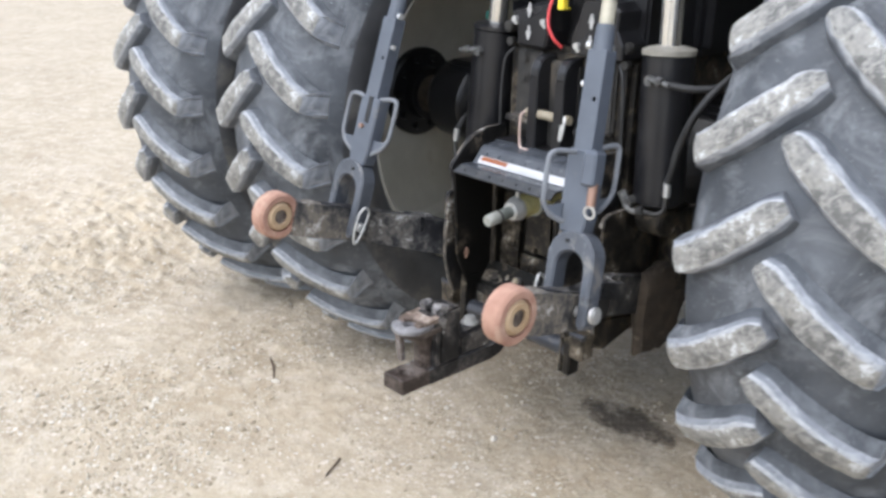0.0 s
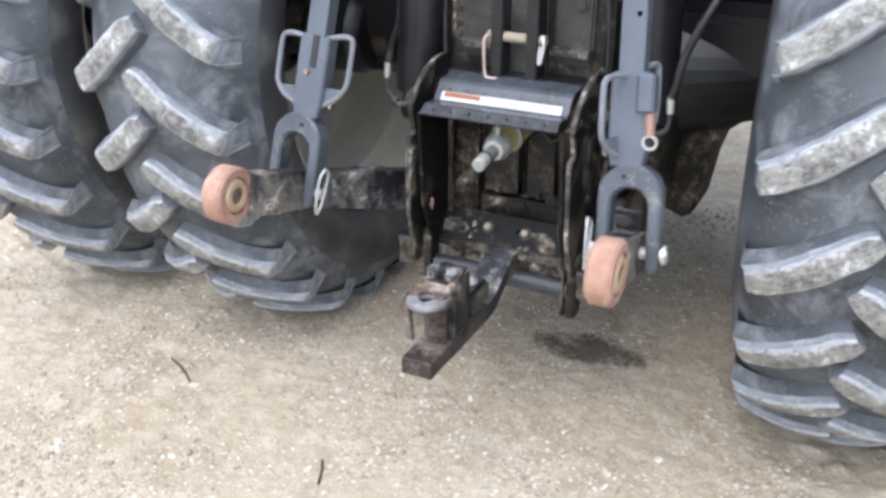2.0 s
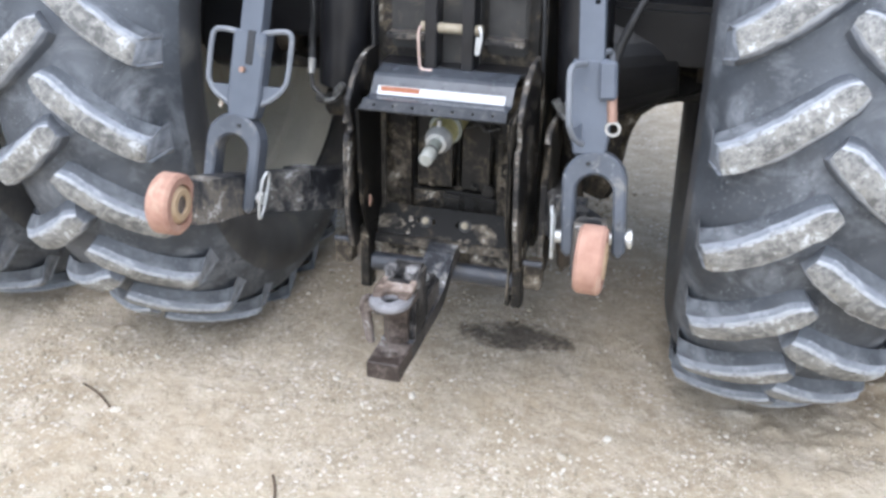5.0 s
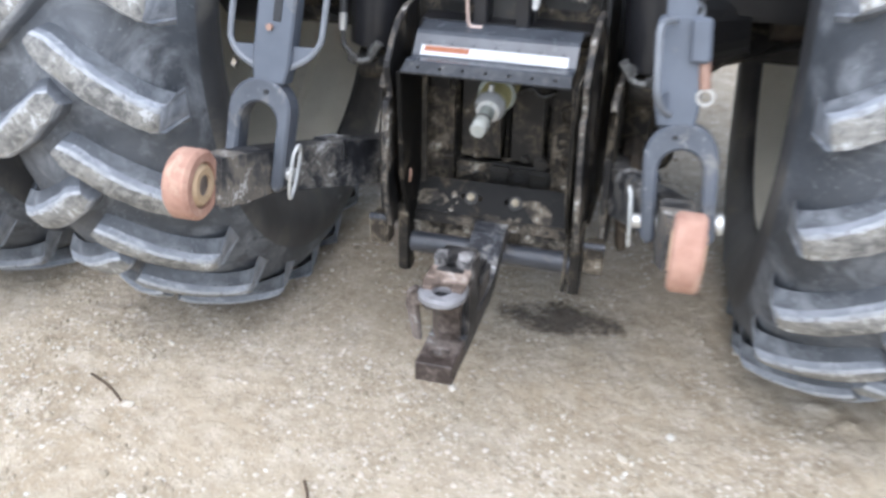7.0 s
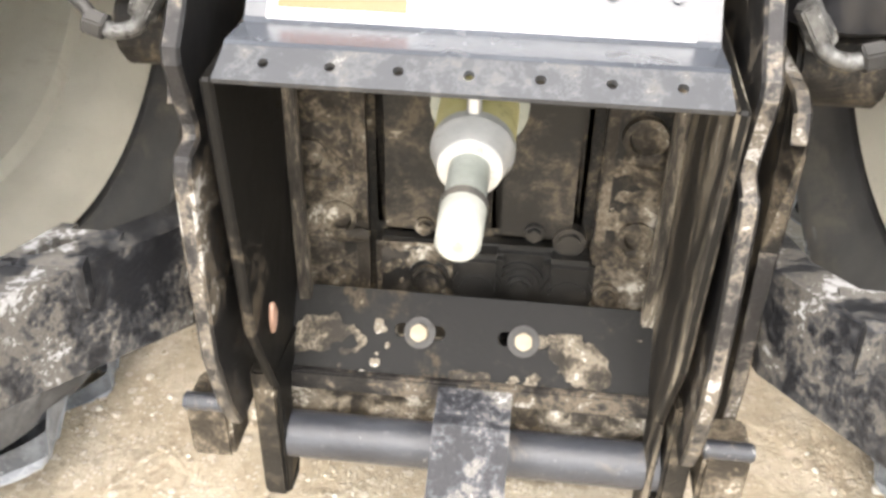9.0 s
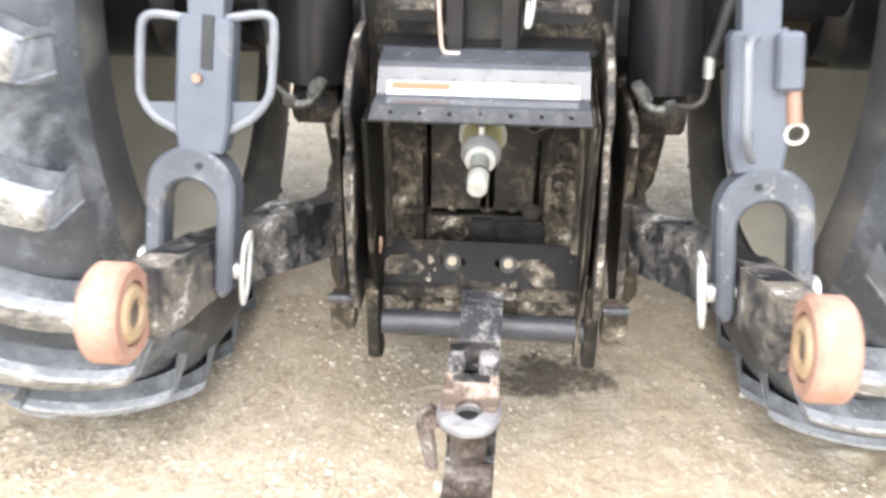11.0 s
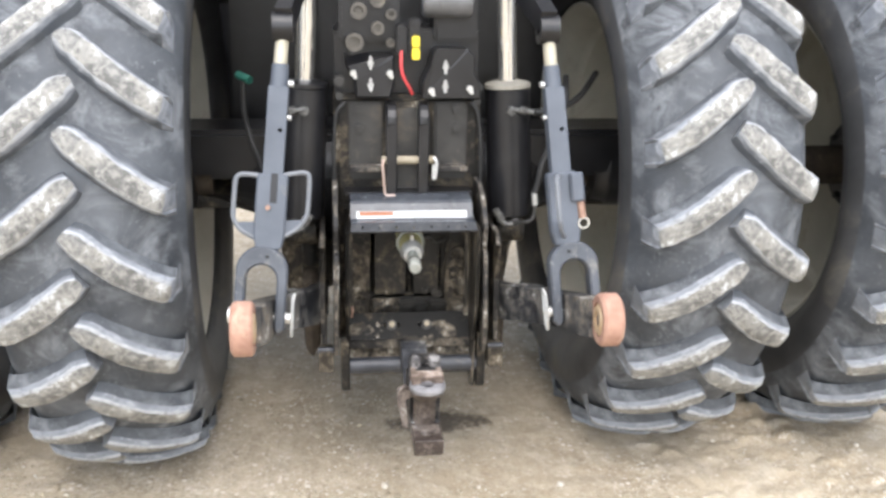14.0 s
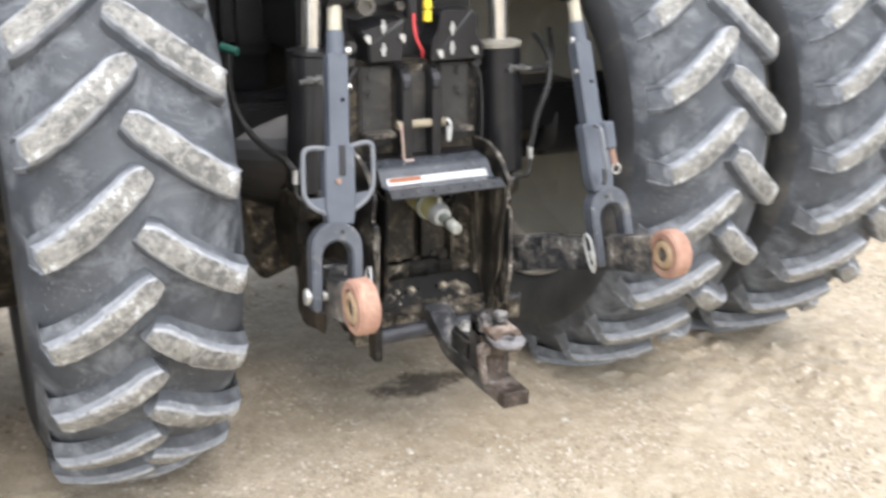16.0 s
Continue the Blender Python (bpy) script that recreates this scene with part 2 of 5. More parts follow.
knob_worn = mottled("chipped bright knob", (0.04, 0.037, 0.036), (0.13, 0.125, 0.123), (0.27, 0.255, 0.243), (0.62, 0.615, 0.61), 0.56, 34, 0.6, 0.6)
tip_rust = mottled("brown rusted bar end", (0.04, 0.03, 0.025), (0.1, 0.08, 0.068), (0.19, 0.157, 0.135), (0.34, 0.32, 0.3), 0.46, 28, 0.7, 0.6)
gland_grey = material("dusty gland", (0.24, 0.225, 0.19), (0.36, 0.34, 0.29), 0.6, 0.2, 20, 130, 0.3, (0.14, 0.12, 0.095), 0.4, 20.0)
pale_copper = material("rubbed copper wire", (0.46, 0.33, 0.27), (0.6, 0.48, 0.42), 0.45, 0.3, 30, 100, 0.1)
copper = material("copper coloured pin", (0.24, 0.14, 0.1), (0.36, 0.235, 0.175), 0.5, 0.3, 20, 100, 0.1)
hose_rubber = material("hose rubber", (0.012, 0.012, 0.012), (0.03, 0.03, 0.03), 0.55, 0, 20, 160, 0.2)
white_print = material("white label", (0.47, 0.475, 0.48), (0.57, 0.57, 0.57), 0.4, 0, 10, 120, 0.02, (0.36, 0.35, 0.33), 0.3, 18.0)
orange_print = material("orange label", (0.24, 0.062, 0.012), (0.29, 0.085, 0.02), 0.4, 0, 10, 120, 0.02)
grey_print = material("grey print", (0.4, 0.4, 0.4), (0.5, 0.5, 0.5), 0.5, 0, 10, 120, 0.02)
yellow_tag = material("yellow plastic", (0.85, 0.65, 0.03), (0.9, 0.72, 0.06), 0.4, 0, 10, 120, 0.02)
red_cable = material("red cable", (0.62, 0.05, 0.06), (0.7, 0.09, 0.09), 0.4, 0, 10, 120, 0.02)
green_cap = material("green cap", (0.015, 0.09, 0.07), (0.022, 0.12, 0.09), 0.6, 0, 10, 120, 0.02)
raised_mark = material("raised sidewall letters", (0.12, 0.125, 0.13), (0.19, 0.195, 0.2), 0.8, 0, 20, 120, 0.2)
twig_bark = material("twig bark", (0.06, 0.04, 0.025), (0.12, 0.08, 0.05), 0.9, 0, 20, 120, 0.5)


# ---- mesh helpers ----
def part(name, bm, mat, parent=None, label="", smooth=0.0):
    """Links a bmesh as one mesh object under a thing or a part. smooth: the angle in degrees up to which edges are shaded round."""
    me = bpy.data.meshes.new(name)
    bmesh.ops.recalc_face_normals(bm, faces=bm.faces)
    if smooth:
        for f in bm.faces:
            f.smooth = True
        for e in bm.edges:
            e.smooth = len(e.link_faces) == 2 and e.calc_face_angle(0) < radians(smooth)
    bm.to_mesh(me)
    bm.free()
    for m in mat if isinstance(mat, (list, tuple)) else [mat]:
        me.materials.append(m)
    ob = new(name, me)
    ob.parent = parent
    return tagged(ob, label)


def bevelled(bm, width, segments=2, angle=30):
    if width:
        edges = [e for e in bm.edges if len(e.link_faces) == 2 and e.calc_face_angle(0) > radians(angle)]
        bmesh.ops.bevel(bm, geom=edges, offset=width, segments=segments, affect="EDGES", clamp_overlap=True)
    return bm


def joined(*bms):
    """One bmesh out of several."""
    out = bmesh.new()
    for b in bms:
        me = bpy.data.meshes.new("tmp")
        b.to_mesh(me)
        b.free()
        out.from_mesh(me)
        bpy.data.meshes.remove(me)
    return out


def box(x0, x1, y0, y1, z0, z1, bevel=0.004):
    bm = bmesh.new()
    bmesh.ops.create_cube(bm, size=1)
    for v in bm.verts:
        v.co = (x0 + (v.co.x + 0.5) * (x1 - x0), y0 + (v.co.y + 0.5) * (y1 - y0), z0 + (v.co.z + 0.5) * (z1 - z0))
    return bevelled(bm, bevel)


def rod(a, b, r, r2=None, seg=20, bevel=0.0):
    """A round bar from a to b, closed at its ends."""
    a, b = Vector(a), Vector(b)
    bm = bmesh.new()
    bmesh.ops.create_cone(bm, cap_ends=True, segments=seg, radius1=r, radius2=r if r2 is None else r2, depth=(b - a).length)
    m = Matrix.Translation((a + b) / 2) @ (b - a).to_track_quat("Z", "Y").to_matrix().to_4x4()
    bmesh.ops.transform(bm, matrix=m, verts=bm.verts)
    return bevelled(bm, bevel, 2, 50)


def lathe(profile, origin, axis, seg=32, closed=False):
    """A body of revolution: pairs of (distance along the axis, radius)."""
    q = Vector(axis).normalized().to_track_quat("Z", "Y").to_matrix().to_4x4()
    m = Matrix.Translation(origin) @ q
    bm = bmesh.new()
    rings = []
    for d, r in profile:
        rings.append([bm.verts.new(m @ Vector((r * math.cos(2 * math.pi * k / seg), r * math.sin(2 * math.pi * k / seg), d))) for k in range(seg)])
    pairs = list(zip(rings, rings[1:])) + ([(rings[-1], rings[0])] if closed else [])
    for p, q2 in pairs:
        for k in range(seg):
            bm.faces.new((p[k], p[(k + 1) % seg], q2[(k + 1) % seg], q2[k]))
    if not closed:
        for ring in (rings[0], rings[-1]):
            if (ring[0].co - ring[seg // 2].co).length > 1e-4:
                bm.faces.new(ring)
    bmesh.ops.remove_doubles(bm, verts=bm.verts, dist=1e-6)
    return bm


def pipe(points, r, seg=10, steps=6):
    """A round pipe along a smooth line through the points."""
    pts = [Vector(p) for p in points]
    ext = [2 * pts[0] - pts[1]] + pts + [2 * pts[-1] - pts[-2]]
    line = []
    for i in range(1, len(ext) - 2):
        p0, p1, p2, p3 = ext[i - 1:i + 3]
        for k in range(steps):
            t = k / steps
            line.append(0.5 * (2 * p1 + (p2 - p0) * t + (2 * p0 - 5 * p1 + 4 * p2 - p3) * t * t + (3 * p1 - p0 - 3 * p2 + p3) * t ** 3))
    line.append(pts[-1])
    bm = bmesh.new()
    up = Vector((0.13, 0.31, 0.94))
    rings = []
    for i, c in enumerate(line):
        d = (line[min(i + 1, len(line) - 1)] - line[max(i - 1, 0)]).normalized()
        u = d.cross(up).normalized()
        v = d.cross(u)
        rings.append([bm.verts.new(c + r * (math.cos(2 * math.pi * k / seg) * u + math.sin(2 * math.pi * k / seg) * v)) for k in range(seg)])
    for p, q in zip(rings, rings[1:]):
        for k in range(seg):
            bm.faces.new((p[k], p[(k + 1) % seg], q[(k + 1) % seg], q[k]))
    bm.faces.new(rings[0])
    bm.faces.new(rings[-1])
    return bm


def circle2(cx, cy, r, n=20):
    return [(cx + r * math.cos(2 * math.pi * k / n), cy + r * math.sin(2 * math.pi * k / n)) for k in range(n)]


def plate(outline, holes, place, thick, bevel=0.002):
    """A flat plate with holes through it; place maps (u, v, w) to the world, w running through the thickness."""
    bm = bmesh.new()
    edges = []
    for loop in [outline, *holes]:
        vs = [bm.verts.new((u, v, 0)) for u, v in loop]
        edges += [bm.edges.new((vs[k], vs[(k + 1) % len(vs)])) for k in range(len(vs))]
    bmesh.ops.triangle_fill(bm, edges=edges, use_beauty=True, use_dissolve=False)
    top = bmesh.ops.extrude_face_region(bm, geom=list(bm.faces))
    bmesh.ops.translate(bm, vec=(0, 0, thick), verts=[g for g in top["geom"] if isinstance(g, bmesh.types.BMVert)])
    for v in bm.verts:
        v.co = place(*v.co)
    bmesh.ops.dissolve_limit(bm, angle_limit=radians(1), verts=bm.verts, edges=bm.edges)
    return bevelled(bm, bevel, 1, 60)


def hexbolt(origin, axis, r, h, washer=0.0):
    a = Vector(axis).normalized()
    o = Vector(origin)
    b = rod(o, o + a * h, r, seg=6, bevel=r * 0.12)
    return joined(b, rod(o - a * 0.001, o + a * 0.006, washer, seg=20)) if washer else b


def blob(center, size, seed, strength=0.35):
    """An uneven clod."""
    bm = bmesh.new()
    bmesh.ops.create_icosphere(bm, subdivisions=3, radius=1)
    for v in bm.verts:
        k = 1 + strength * noise.noise(v.co * 1.7 + Vector((seed, 0, 0))) + 0.4 * strength * noise.noise(v.co * 5 + Vector((seed, 3, 0)))
        v.co = Vector(center) + Vector((v.co.x * size[0], v.co.y * size[1], v.co.z * size[2])) * k
    return bm


# ---- the ground ----
def ground_material():
    m = bpy.data.materials.new("sandy gravel")
    m.use_nodes = True
    n, l = m.node_tree.nodes, m.node_tree.links
    p = n["Principled BSDF"]
    co = n.new("ShaderNodeTexCoord")

    def noisy(s, detail, rough, distort=0.0):
        t = n.new("ShaderNodeTexNoise")
        t.inputs["Scale"].default_value, t.inputs["Detail"].default_value = s, detail
        t.inputs["Roughness"].default_value, t.inputs["Distortion"].default_value = rough, distort
        l.new(co.outputs["Object"], t.inputs["Vector"])
        return t.outputs["Fac"]

    def ramp(fac, a, b):
        r = n.new("ShaderNodeMapRange")
        r.inputs["From Min"].default_value, r.inputs["From Max"].default_value = a, b
        l.new(fac, r.inputs["Value"])
        return r.outputs["Result"]

    def mix(fac, a, b):
        x = n.new("ShaderNodeMix")
        x.data_type = "RGBA"
        l.new(fac, x.inputs["Factor"])
        for k, v in ((6, a), (7, b)):
            if isinstance(v, tuple):
                x.inputs[k].default_value = (*v, 1)
            else:
                l.new(v, x.inputs[k])
        return x.outputs[2]

    def math_node(op, a, b=None):
        x = n.new("ShaderNodeMath")
        x.operation = op
        for k, v in enumerate((a, b)):
            if v is None:
                continue
            if isinstance(v, (int, float)):
                x.inputs[k].default_value = v
            else:
                l.new(v, x.inputs[k])
        return x.outputs[0]

    def cells(scale):
        t = n.new("ShaderNodeTexVoronoi")
        t.inputs["Scale"].default_value = scale
        l.new(co.outputs["Object"], t.inputs["Vector"])
        pick = n.new("ShaderNodeSeparateColor")
        l.new(t.outputs["Color"], pick.inputs[0])
        return t.outputs["Distance"], pick.outputs[0]

    large, mid, fine = noisy(1.3, 5, 0.6, 0.4), noisy(9, 6, 0.65), noisy(70, 5, 0.75)
    grit = noisy(210, 3, 0.6)
    patch = ramp(noisy(1.9, 6, 0.65, 0.6), 0.38, 0.58)
    c = mix(ramp(large, 0.35, 0.65), (0.395, 0.323, 0.223), (0.485, 0.414, 0.306))
    c = mix(math_node("MULTIPLY", ramp(noisy(4.2, 6, 0.7, 0.5), 0.48, 0.7), 0.5), c, (0.294, 0.234, 0.159))
    c = mix(math_node("MULTIPLY", ramp(mid, 0.46, 0.7), 0.85), c, (0.577, 0.513, 0.405))
    c = mix(math_node("MULTIPLY", ramp(fine, 0.55, 0.74), 0.55), c, (0.214, 0.169, 0.118))
    # dark blotches at two sizes, soil tone plus painted shading of lumps and hollows
    c = mix(math_node("MULTIPLY", ramp(noisy(24, 6, 0.7, 0.4), 0.56, 0.72), 0.45), c, (0.236, 0.188, 0.135))
    c = mix(math_node("MULTIPLY", ramp(noisy(13, 7, 0.72, 0.7), 0.53, 0.66), math_node("ADD", math_node("MULTIPLY", patch, 0.4), 0.12)), c, (0.246, 0.195, 0.137))
    # gravel: small stones close together, larger ones here and there, more in some places than in others
    far_small, pick_small = cells(95)
    far_big, pick_big = cells(40)
    small = math_node("MULTIPLY", ramp(pick_small, 0.5, 0.9), ramp(far_small, 0.55, 0.25))
    c = mix(math_node("MULTIPLY", small, math_node("ADD", math_node("MULTIPLY", patch, 0.75), 0.2)), c, (0.598, 0.539, 0.456))
    c = mix(math_node("MULTIPLY", ramp(pick_small, 0.2, 0.05), math_node("MULTIPLY", patch, 0.3)), c, (0.181, 0.145, 0.107))
    big = math_node("MULTIPLY", ramp(pick_big, 0.8, 0.9), ramp(far_big, 0.42, 0.3))
    c = mix(math_node("MULTIPLY", big, math_node("ADD", math_node("MULTIPLY", patch, 0.7), 0.1)), c, (0.726, 0.668, 0.586))
    c = mix(math_node("MULTIPLY", ramp(grit, 0.62, 0.74), 0.6), c, (0.598, 0.539, 0.456))
    # an oil stain with a ragged edge
    sep = n.new("ShaderNodeSeparateXYZ")
    l.new(co.outputs["Object"], sep.inputs[0])

    dx = math_node("MULTIPLY", math_node("SUBTRACT", sep.outputs[0], STAIN[0]), 1 / STAIN[2])
    dy = math_node("MULTIPLY", math_node("SUBTRACT", sep.outputs[1], STAIN[1]), 1 / STAIN[3])
    d = math_node("SQRT", math_node("ADD", math_node("MULTIPLY", dx, dx), math_node("MULTIPLY", dy, dy)))
    d = math_node("ADD", d, math_node("MULTIPLY", math_node("SUBTRACT", noisy(9, 6, 0.72), 0.5), 2.6))
    c = mix(math_node("MULTIPLY", ramp(d, 0.95, 0.5), 0.82), c, (0.06, 0.046, 0.034))
    l.new(c, p.inputs["Base Color"])
    p.inputs["Roughness"].default_value = 0.95
    lump = noisy(16, 4, 0.55, 0.6)
    h = math_node("ADD", math_node("MULTIPLY", lump, 1.7), math_node("ADD", math_node("MULTIPLY", fine, 0.42), math_node("MULTIPLY", grit, 0.14)))
    h = math_node("ADD", h, math_node("MULTIPLY", math_node("ADD", small, big), 0.25))
    b = n.new("ShaderNodeBump")
    b.inputs["Strength"].default_value, b.inputs["Distance"].default_value = 0.55, 0.015
    l.new(h, b.inputs["Height"])
    l.new(b.outputs["Normal"], p.inputs["Normal"])
    return m


STAIN = (0.17, 0.61, 0.24, 0.12)
gravel = ground_material()


def ground_z(x, y):
    """The height of the ground: trodden flat behind and under the tractor, lumpy to the sides."""
    v = Vector((x, y, 0))
    side = min(1.0, max(0.12, (abs(x + 0.1) - 0.75) / 0.9))
    side = max(side, min(1.0, max(0.0, (-0.9 - y) / 0.6)))
    fade = min(1.0, max(0.0, (5.0 - max(abs(x), abs(y))) / 1.5))
    rough = 0.55 + 0.9 * max(-0.4, noise.noise(v * 0.9 + Vector((3, 1, 0))))
    lump = 0.03 * noise.noise(v * 5.1) + 0.024 * noise.noise(v * 11.3) + 0.014 * noise.noise(v * 23) + 0.008 * noise.noise(v * 37)
    clods = 0.085 * max(0.0, noise.noise(v * 15 + Vector((7, 2, 0))) - 0.16)
    return 0.010 * noise.noise(v * 1.6) * fade + 0.004 * noise.noise(v * 9) * fade + side * fade * rough * (lump + clods)


def build_ground():
    far = np.array([1, 2.5, 5, 9, 16, 30, 60, 150, 500.0])
    across = np.concatenate((-5.2 - far[::-1], np.linspace(-5.2, 4.4, 580), 4.4 + far))
    along = np.concatenate((-2.4 - far[::-1], np.linspace(-2.4, 5.2, 460), 5.2 + far))
    verts = [(x, y, ground_z(x, y)) for x in across.tolist() for y in along.tolist()]
    k = len(along)
    faces = [(i * k + j, (i + 1) * k + j, (i + 1) * k + j + 1, i * k + j + 1) for i in range(len(across) - 1) for j in range(k - 1)]
    me = bpy.data.meshes.new("ground")
    me.from_pydata(verts, [], faces)
    me.polygons.foreach_set("use_smooth", [True] * len(me.polygons))
    me.materials.append(gravel)
    return tagged(new("ground", me), "pale sandy gravel yard with loose stones and tracks", "ground", kind="structure")


build_ground()


# ---- the tractor ----
tractor = tagged(new("tractor"), "rear of a large dusty black tractor with dual rear wheels", "tractor")

AXLE_Y, AXLE_Z, AXLE_TURN = 0.846, 1.035, radians(1.82)


def carcass():
    half = [(0.0, 1.062), (0.05, 1.060), (0.10, 1.053), (0.15, 1.040), (0.19, 1.024), (0.22, 1.007), (0.25, 0.982), (0.277, 0.945), (0.300, 0.893), (0.313, 0.84), (0.309, 0.79), (0.290, 0.745), (0.268, 0.715), (0.266, 0.708), (0.248, 0.692), (0.244, 0.688), (0.222, 0.692), (0.20, 0.696)]
    prof = [(-u, r) for u, r in half[::-1]] + half[1:]
    return lathe(prof + [(0.0, 0.70)], (0, 0, 0), (1, 0, 0), 96, True)


def lug(side, seed):
    """A tread lug that runs from the crown down to the shoulder, with ragged worn edges; side: +1 towards +x."""
    bm = bmesh.new()
    stations = 21
    rings = []
    for i in range(stations):
        t = i / (stations - 1)
        u = -0.012 + 0.272 * t
        th = radians(10.8) * (1 - t) ** 1.2 + radians(1.9)
        du, dth = 0.272, -radians(10.8) * 1.2 * max(1 - t, 0.03) ** 0.2
        r_top = 1.118 - 0.059 * t ** 2
        r_base = 1.054 - 0.072 * t ** 2.2
        # across the lug, on the tread surface
        nx, ny = -dth * 1.0, du
        ln = math.hypot(nx, ny)
        nx, ny = nx / ln, ny / ln
        w_top = 0.0285 + 0.004 * math.sin(math.pi * t) + 0.003 * t
        w_top *= min(1.0, 0.62 + 5.5 * t)
        w_base = w_top + 0.022

        def rag(k):
            return 0.0042 * noise.noise(Vector((t * 9, k * 3.1, seed * 7.3))) + 0.0026 * noise.noise(Vector((t * 23, k * 5.7, seed * 3.7)))

        ring = []
        for k, (off, r) in enumerate(((-w_base, r_base), (-w_top - 0.009 + rag(1), r_top - 0.026), (-w_top - 0.003 + rag(1), r_top - 0.009), (-w_top + 0.004 + rag(2), r_top - 0.001), (0, r_top + 0.001 + rag(5) * 0.5), (w_top - 0.004 + rag(3), r_top - 0.001), (w_top + 0.003 + rag(4), r_top - 0.009), (w_top + 0.009 + rag(4), r_top - 0.026), (w_base, r_base))):
            a, uu = th + off * ny, u + off * nx
            if i == 0:
                uu -= 0.012 * (1 - abs(off) / w_base)
                r -= 0.006 if 1 < k < 7 else 0
            if i == stations - 1:
                uu = min(uu, 0.264) + (0.0 if r > 1.04 else 0.012)
                r -= 0.005 if 1 < k < 7 else 0
            ring.append(bm.verts.new((side * uu, -r * math.cos(a), r * math.sin(a))))
        rings.append(ring)
    slot = (1, 2, 3, 0, 0, 3, 2, 1)
    for p, q in zip(rings, rings[1:]):
        for k in range(8):
            bm.faces.new((p[k], p[k + 1], q[k + 1], q[k])).material_index = slot[k]
    # the foot of the shoulder end runs on down the sidewall, coloured paler to offset its shade
    last = rings[-1]
    foot = [bm.verts.new((side * 0.278, v.co.y * 0.945 / math.hypot(v.co.y, v.co.z), v.co.z * 0.945 / math.hypot(v.co.y, v.co.z))) for v in last]
    for k in range(8):
        bm.faces.new((last[k], last[k + 1], foot[k + 1], foot[k])).material_index = 2
    bm.faces.new(rings[0]).material_index = 2
    return bm


def rim_mesh(hole=None):
    """hole: the angle at which the disc has a small hand hole."""
    face = [(0.232, 0.682), (0.238, 0.672), (0.226, 0.658), (0.20, 0.648), (0.185, 0.628), (0.15, 0.616), (0.09, 0.612), (0.07, 0.592), (-0.03, 0.588), (-0.05, 0.600), (-0.17, 0.604), (-0.2, 0.58), (-0.205, 0.564), (-0.2175, 0.524), (-0.225, 0.50), (-0.229, 0.445), (-0.232, 0.405), (-0.235, 0.36), (-0.235, 0.15)]
    back = [(-0.247, 0.15), (-0.247, 0.36), (-0.244, 0.405), (-0.241, 0.445), (-0.238, 0.51), (-0.234, 0.527), (-0.2245, 0.567), (-0.215, 0.60), (-0.22, 0.640), (-0.226, 0.658), (-0.238, 0.672), (-0.232, 0.682), (-0.18, 0.66), (0.18, 0.66)]
    bm = lathe(face + back, (0, 0, 0), (1, 0, 0), 80, True)
    if hole is not None:
        spot = Vector((-0.22, 0.545 * math.cos(hole), 0.545 * math.sin(hole)))
        near = sorted((f for f in bm.faces if abs(math.hypot(f.calc_center_median().y, f.calc_center_median().z) - 0.545) < 0.008), key=lambda f: (f.calc_center_median() - spot).length)[:2]
        bmesh.ops.bridge_loops(bm, edges=[e for f in near for e in f.edges])
        bmesh.ops.delete(bm, geom=near, context="FACES_ONLY")
    return bm


def hub_mesh():
    bms = [lathe([(-0.24, 0.2), (-0.21, 0.2), (-0.2, 0.19), (-0.195, 0.12), (-0.15, 0.115), (-0.149, 0.09)], (0, 0, 0), (1, 0, 0), 40)]
    for k in range(10):
        a = 2 * math.pi * k / 10
        o = (-0.212, 0.158 * math.cos(a), 0.158 * math.sin(a))
        bms.append(rod(o, (-0.175, o[1], o[2]), 0.016, seg=6))
    return joined(*bms)


tyre_data = rim_data = hub_data = None
lug_data = {}
for side in (1, -1):
    for variant in range(4):
        ob = part("lug", lug(side, variant + 4 * side), [lug_face, rubber, lug_flank, lug_edge], None, "", 40)
        lug_data[side, variant] = ob.data
        bpy.data.objects.remove(ob)


def sidewall_letters(parent, inner, start, count):
    """Raised oval marks on the sidewall."""
    for k in range(count):
        a = radians(start + 11.5 * k)
        ring = lathe([(-0.004, 0.024), (0.004, 0.024), (0.004, 0.038), (-0.004, 0.038)], (0, 0, 0), (1, 0, 0), 24, True)
        for v in ring.verts:
            v.co.y *= 0.72
        m = Matrix.Rotation(-a, 4, "X") @ Matrix.Translation((inner * 0.307, -0.838, 0)) @ Matrix.Rotation(radians(90), 4, "X")
        bmesh.ops.transform(ring, matrix=m, verts=ring.verts)
        part("raised_letter", ring, raised_mark, parent, "worn raised grey sidewall mark")


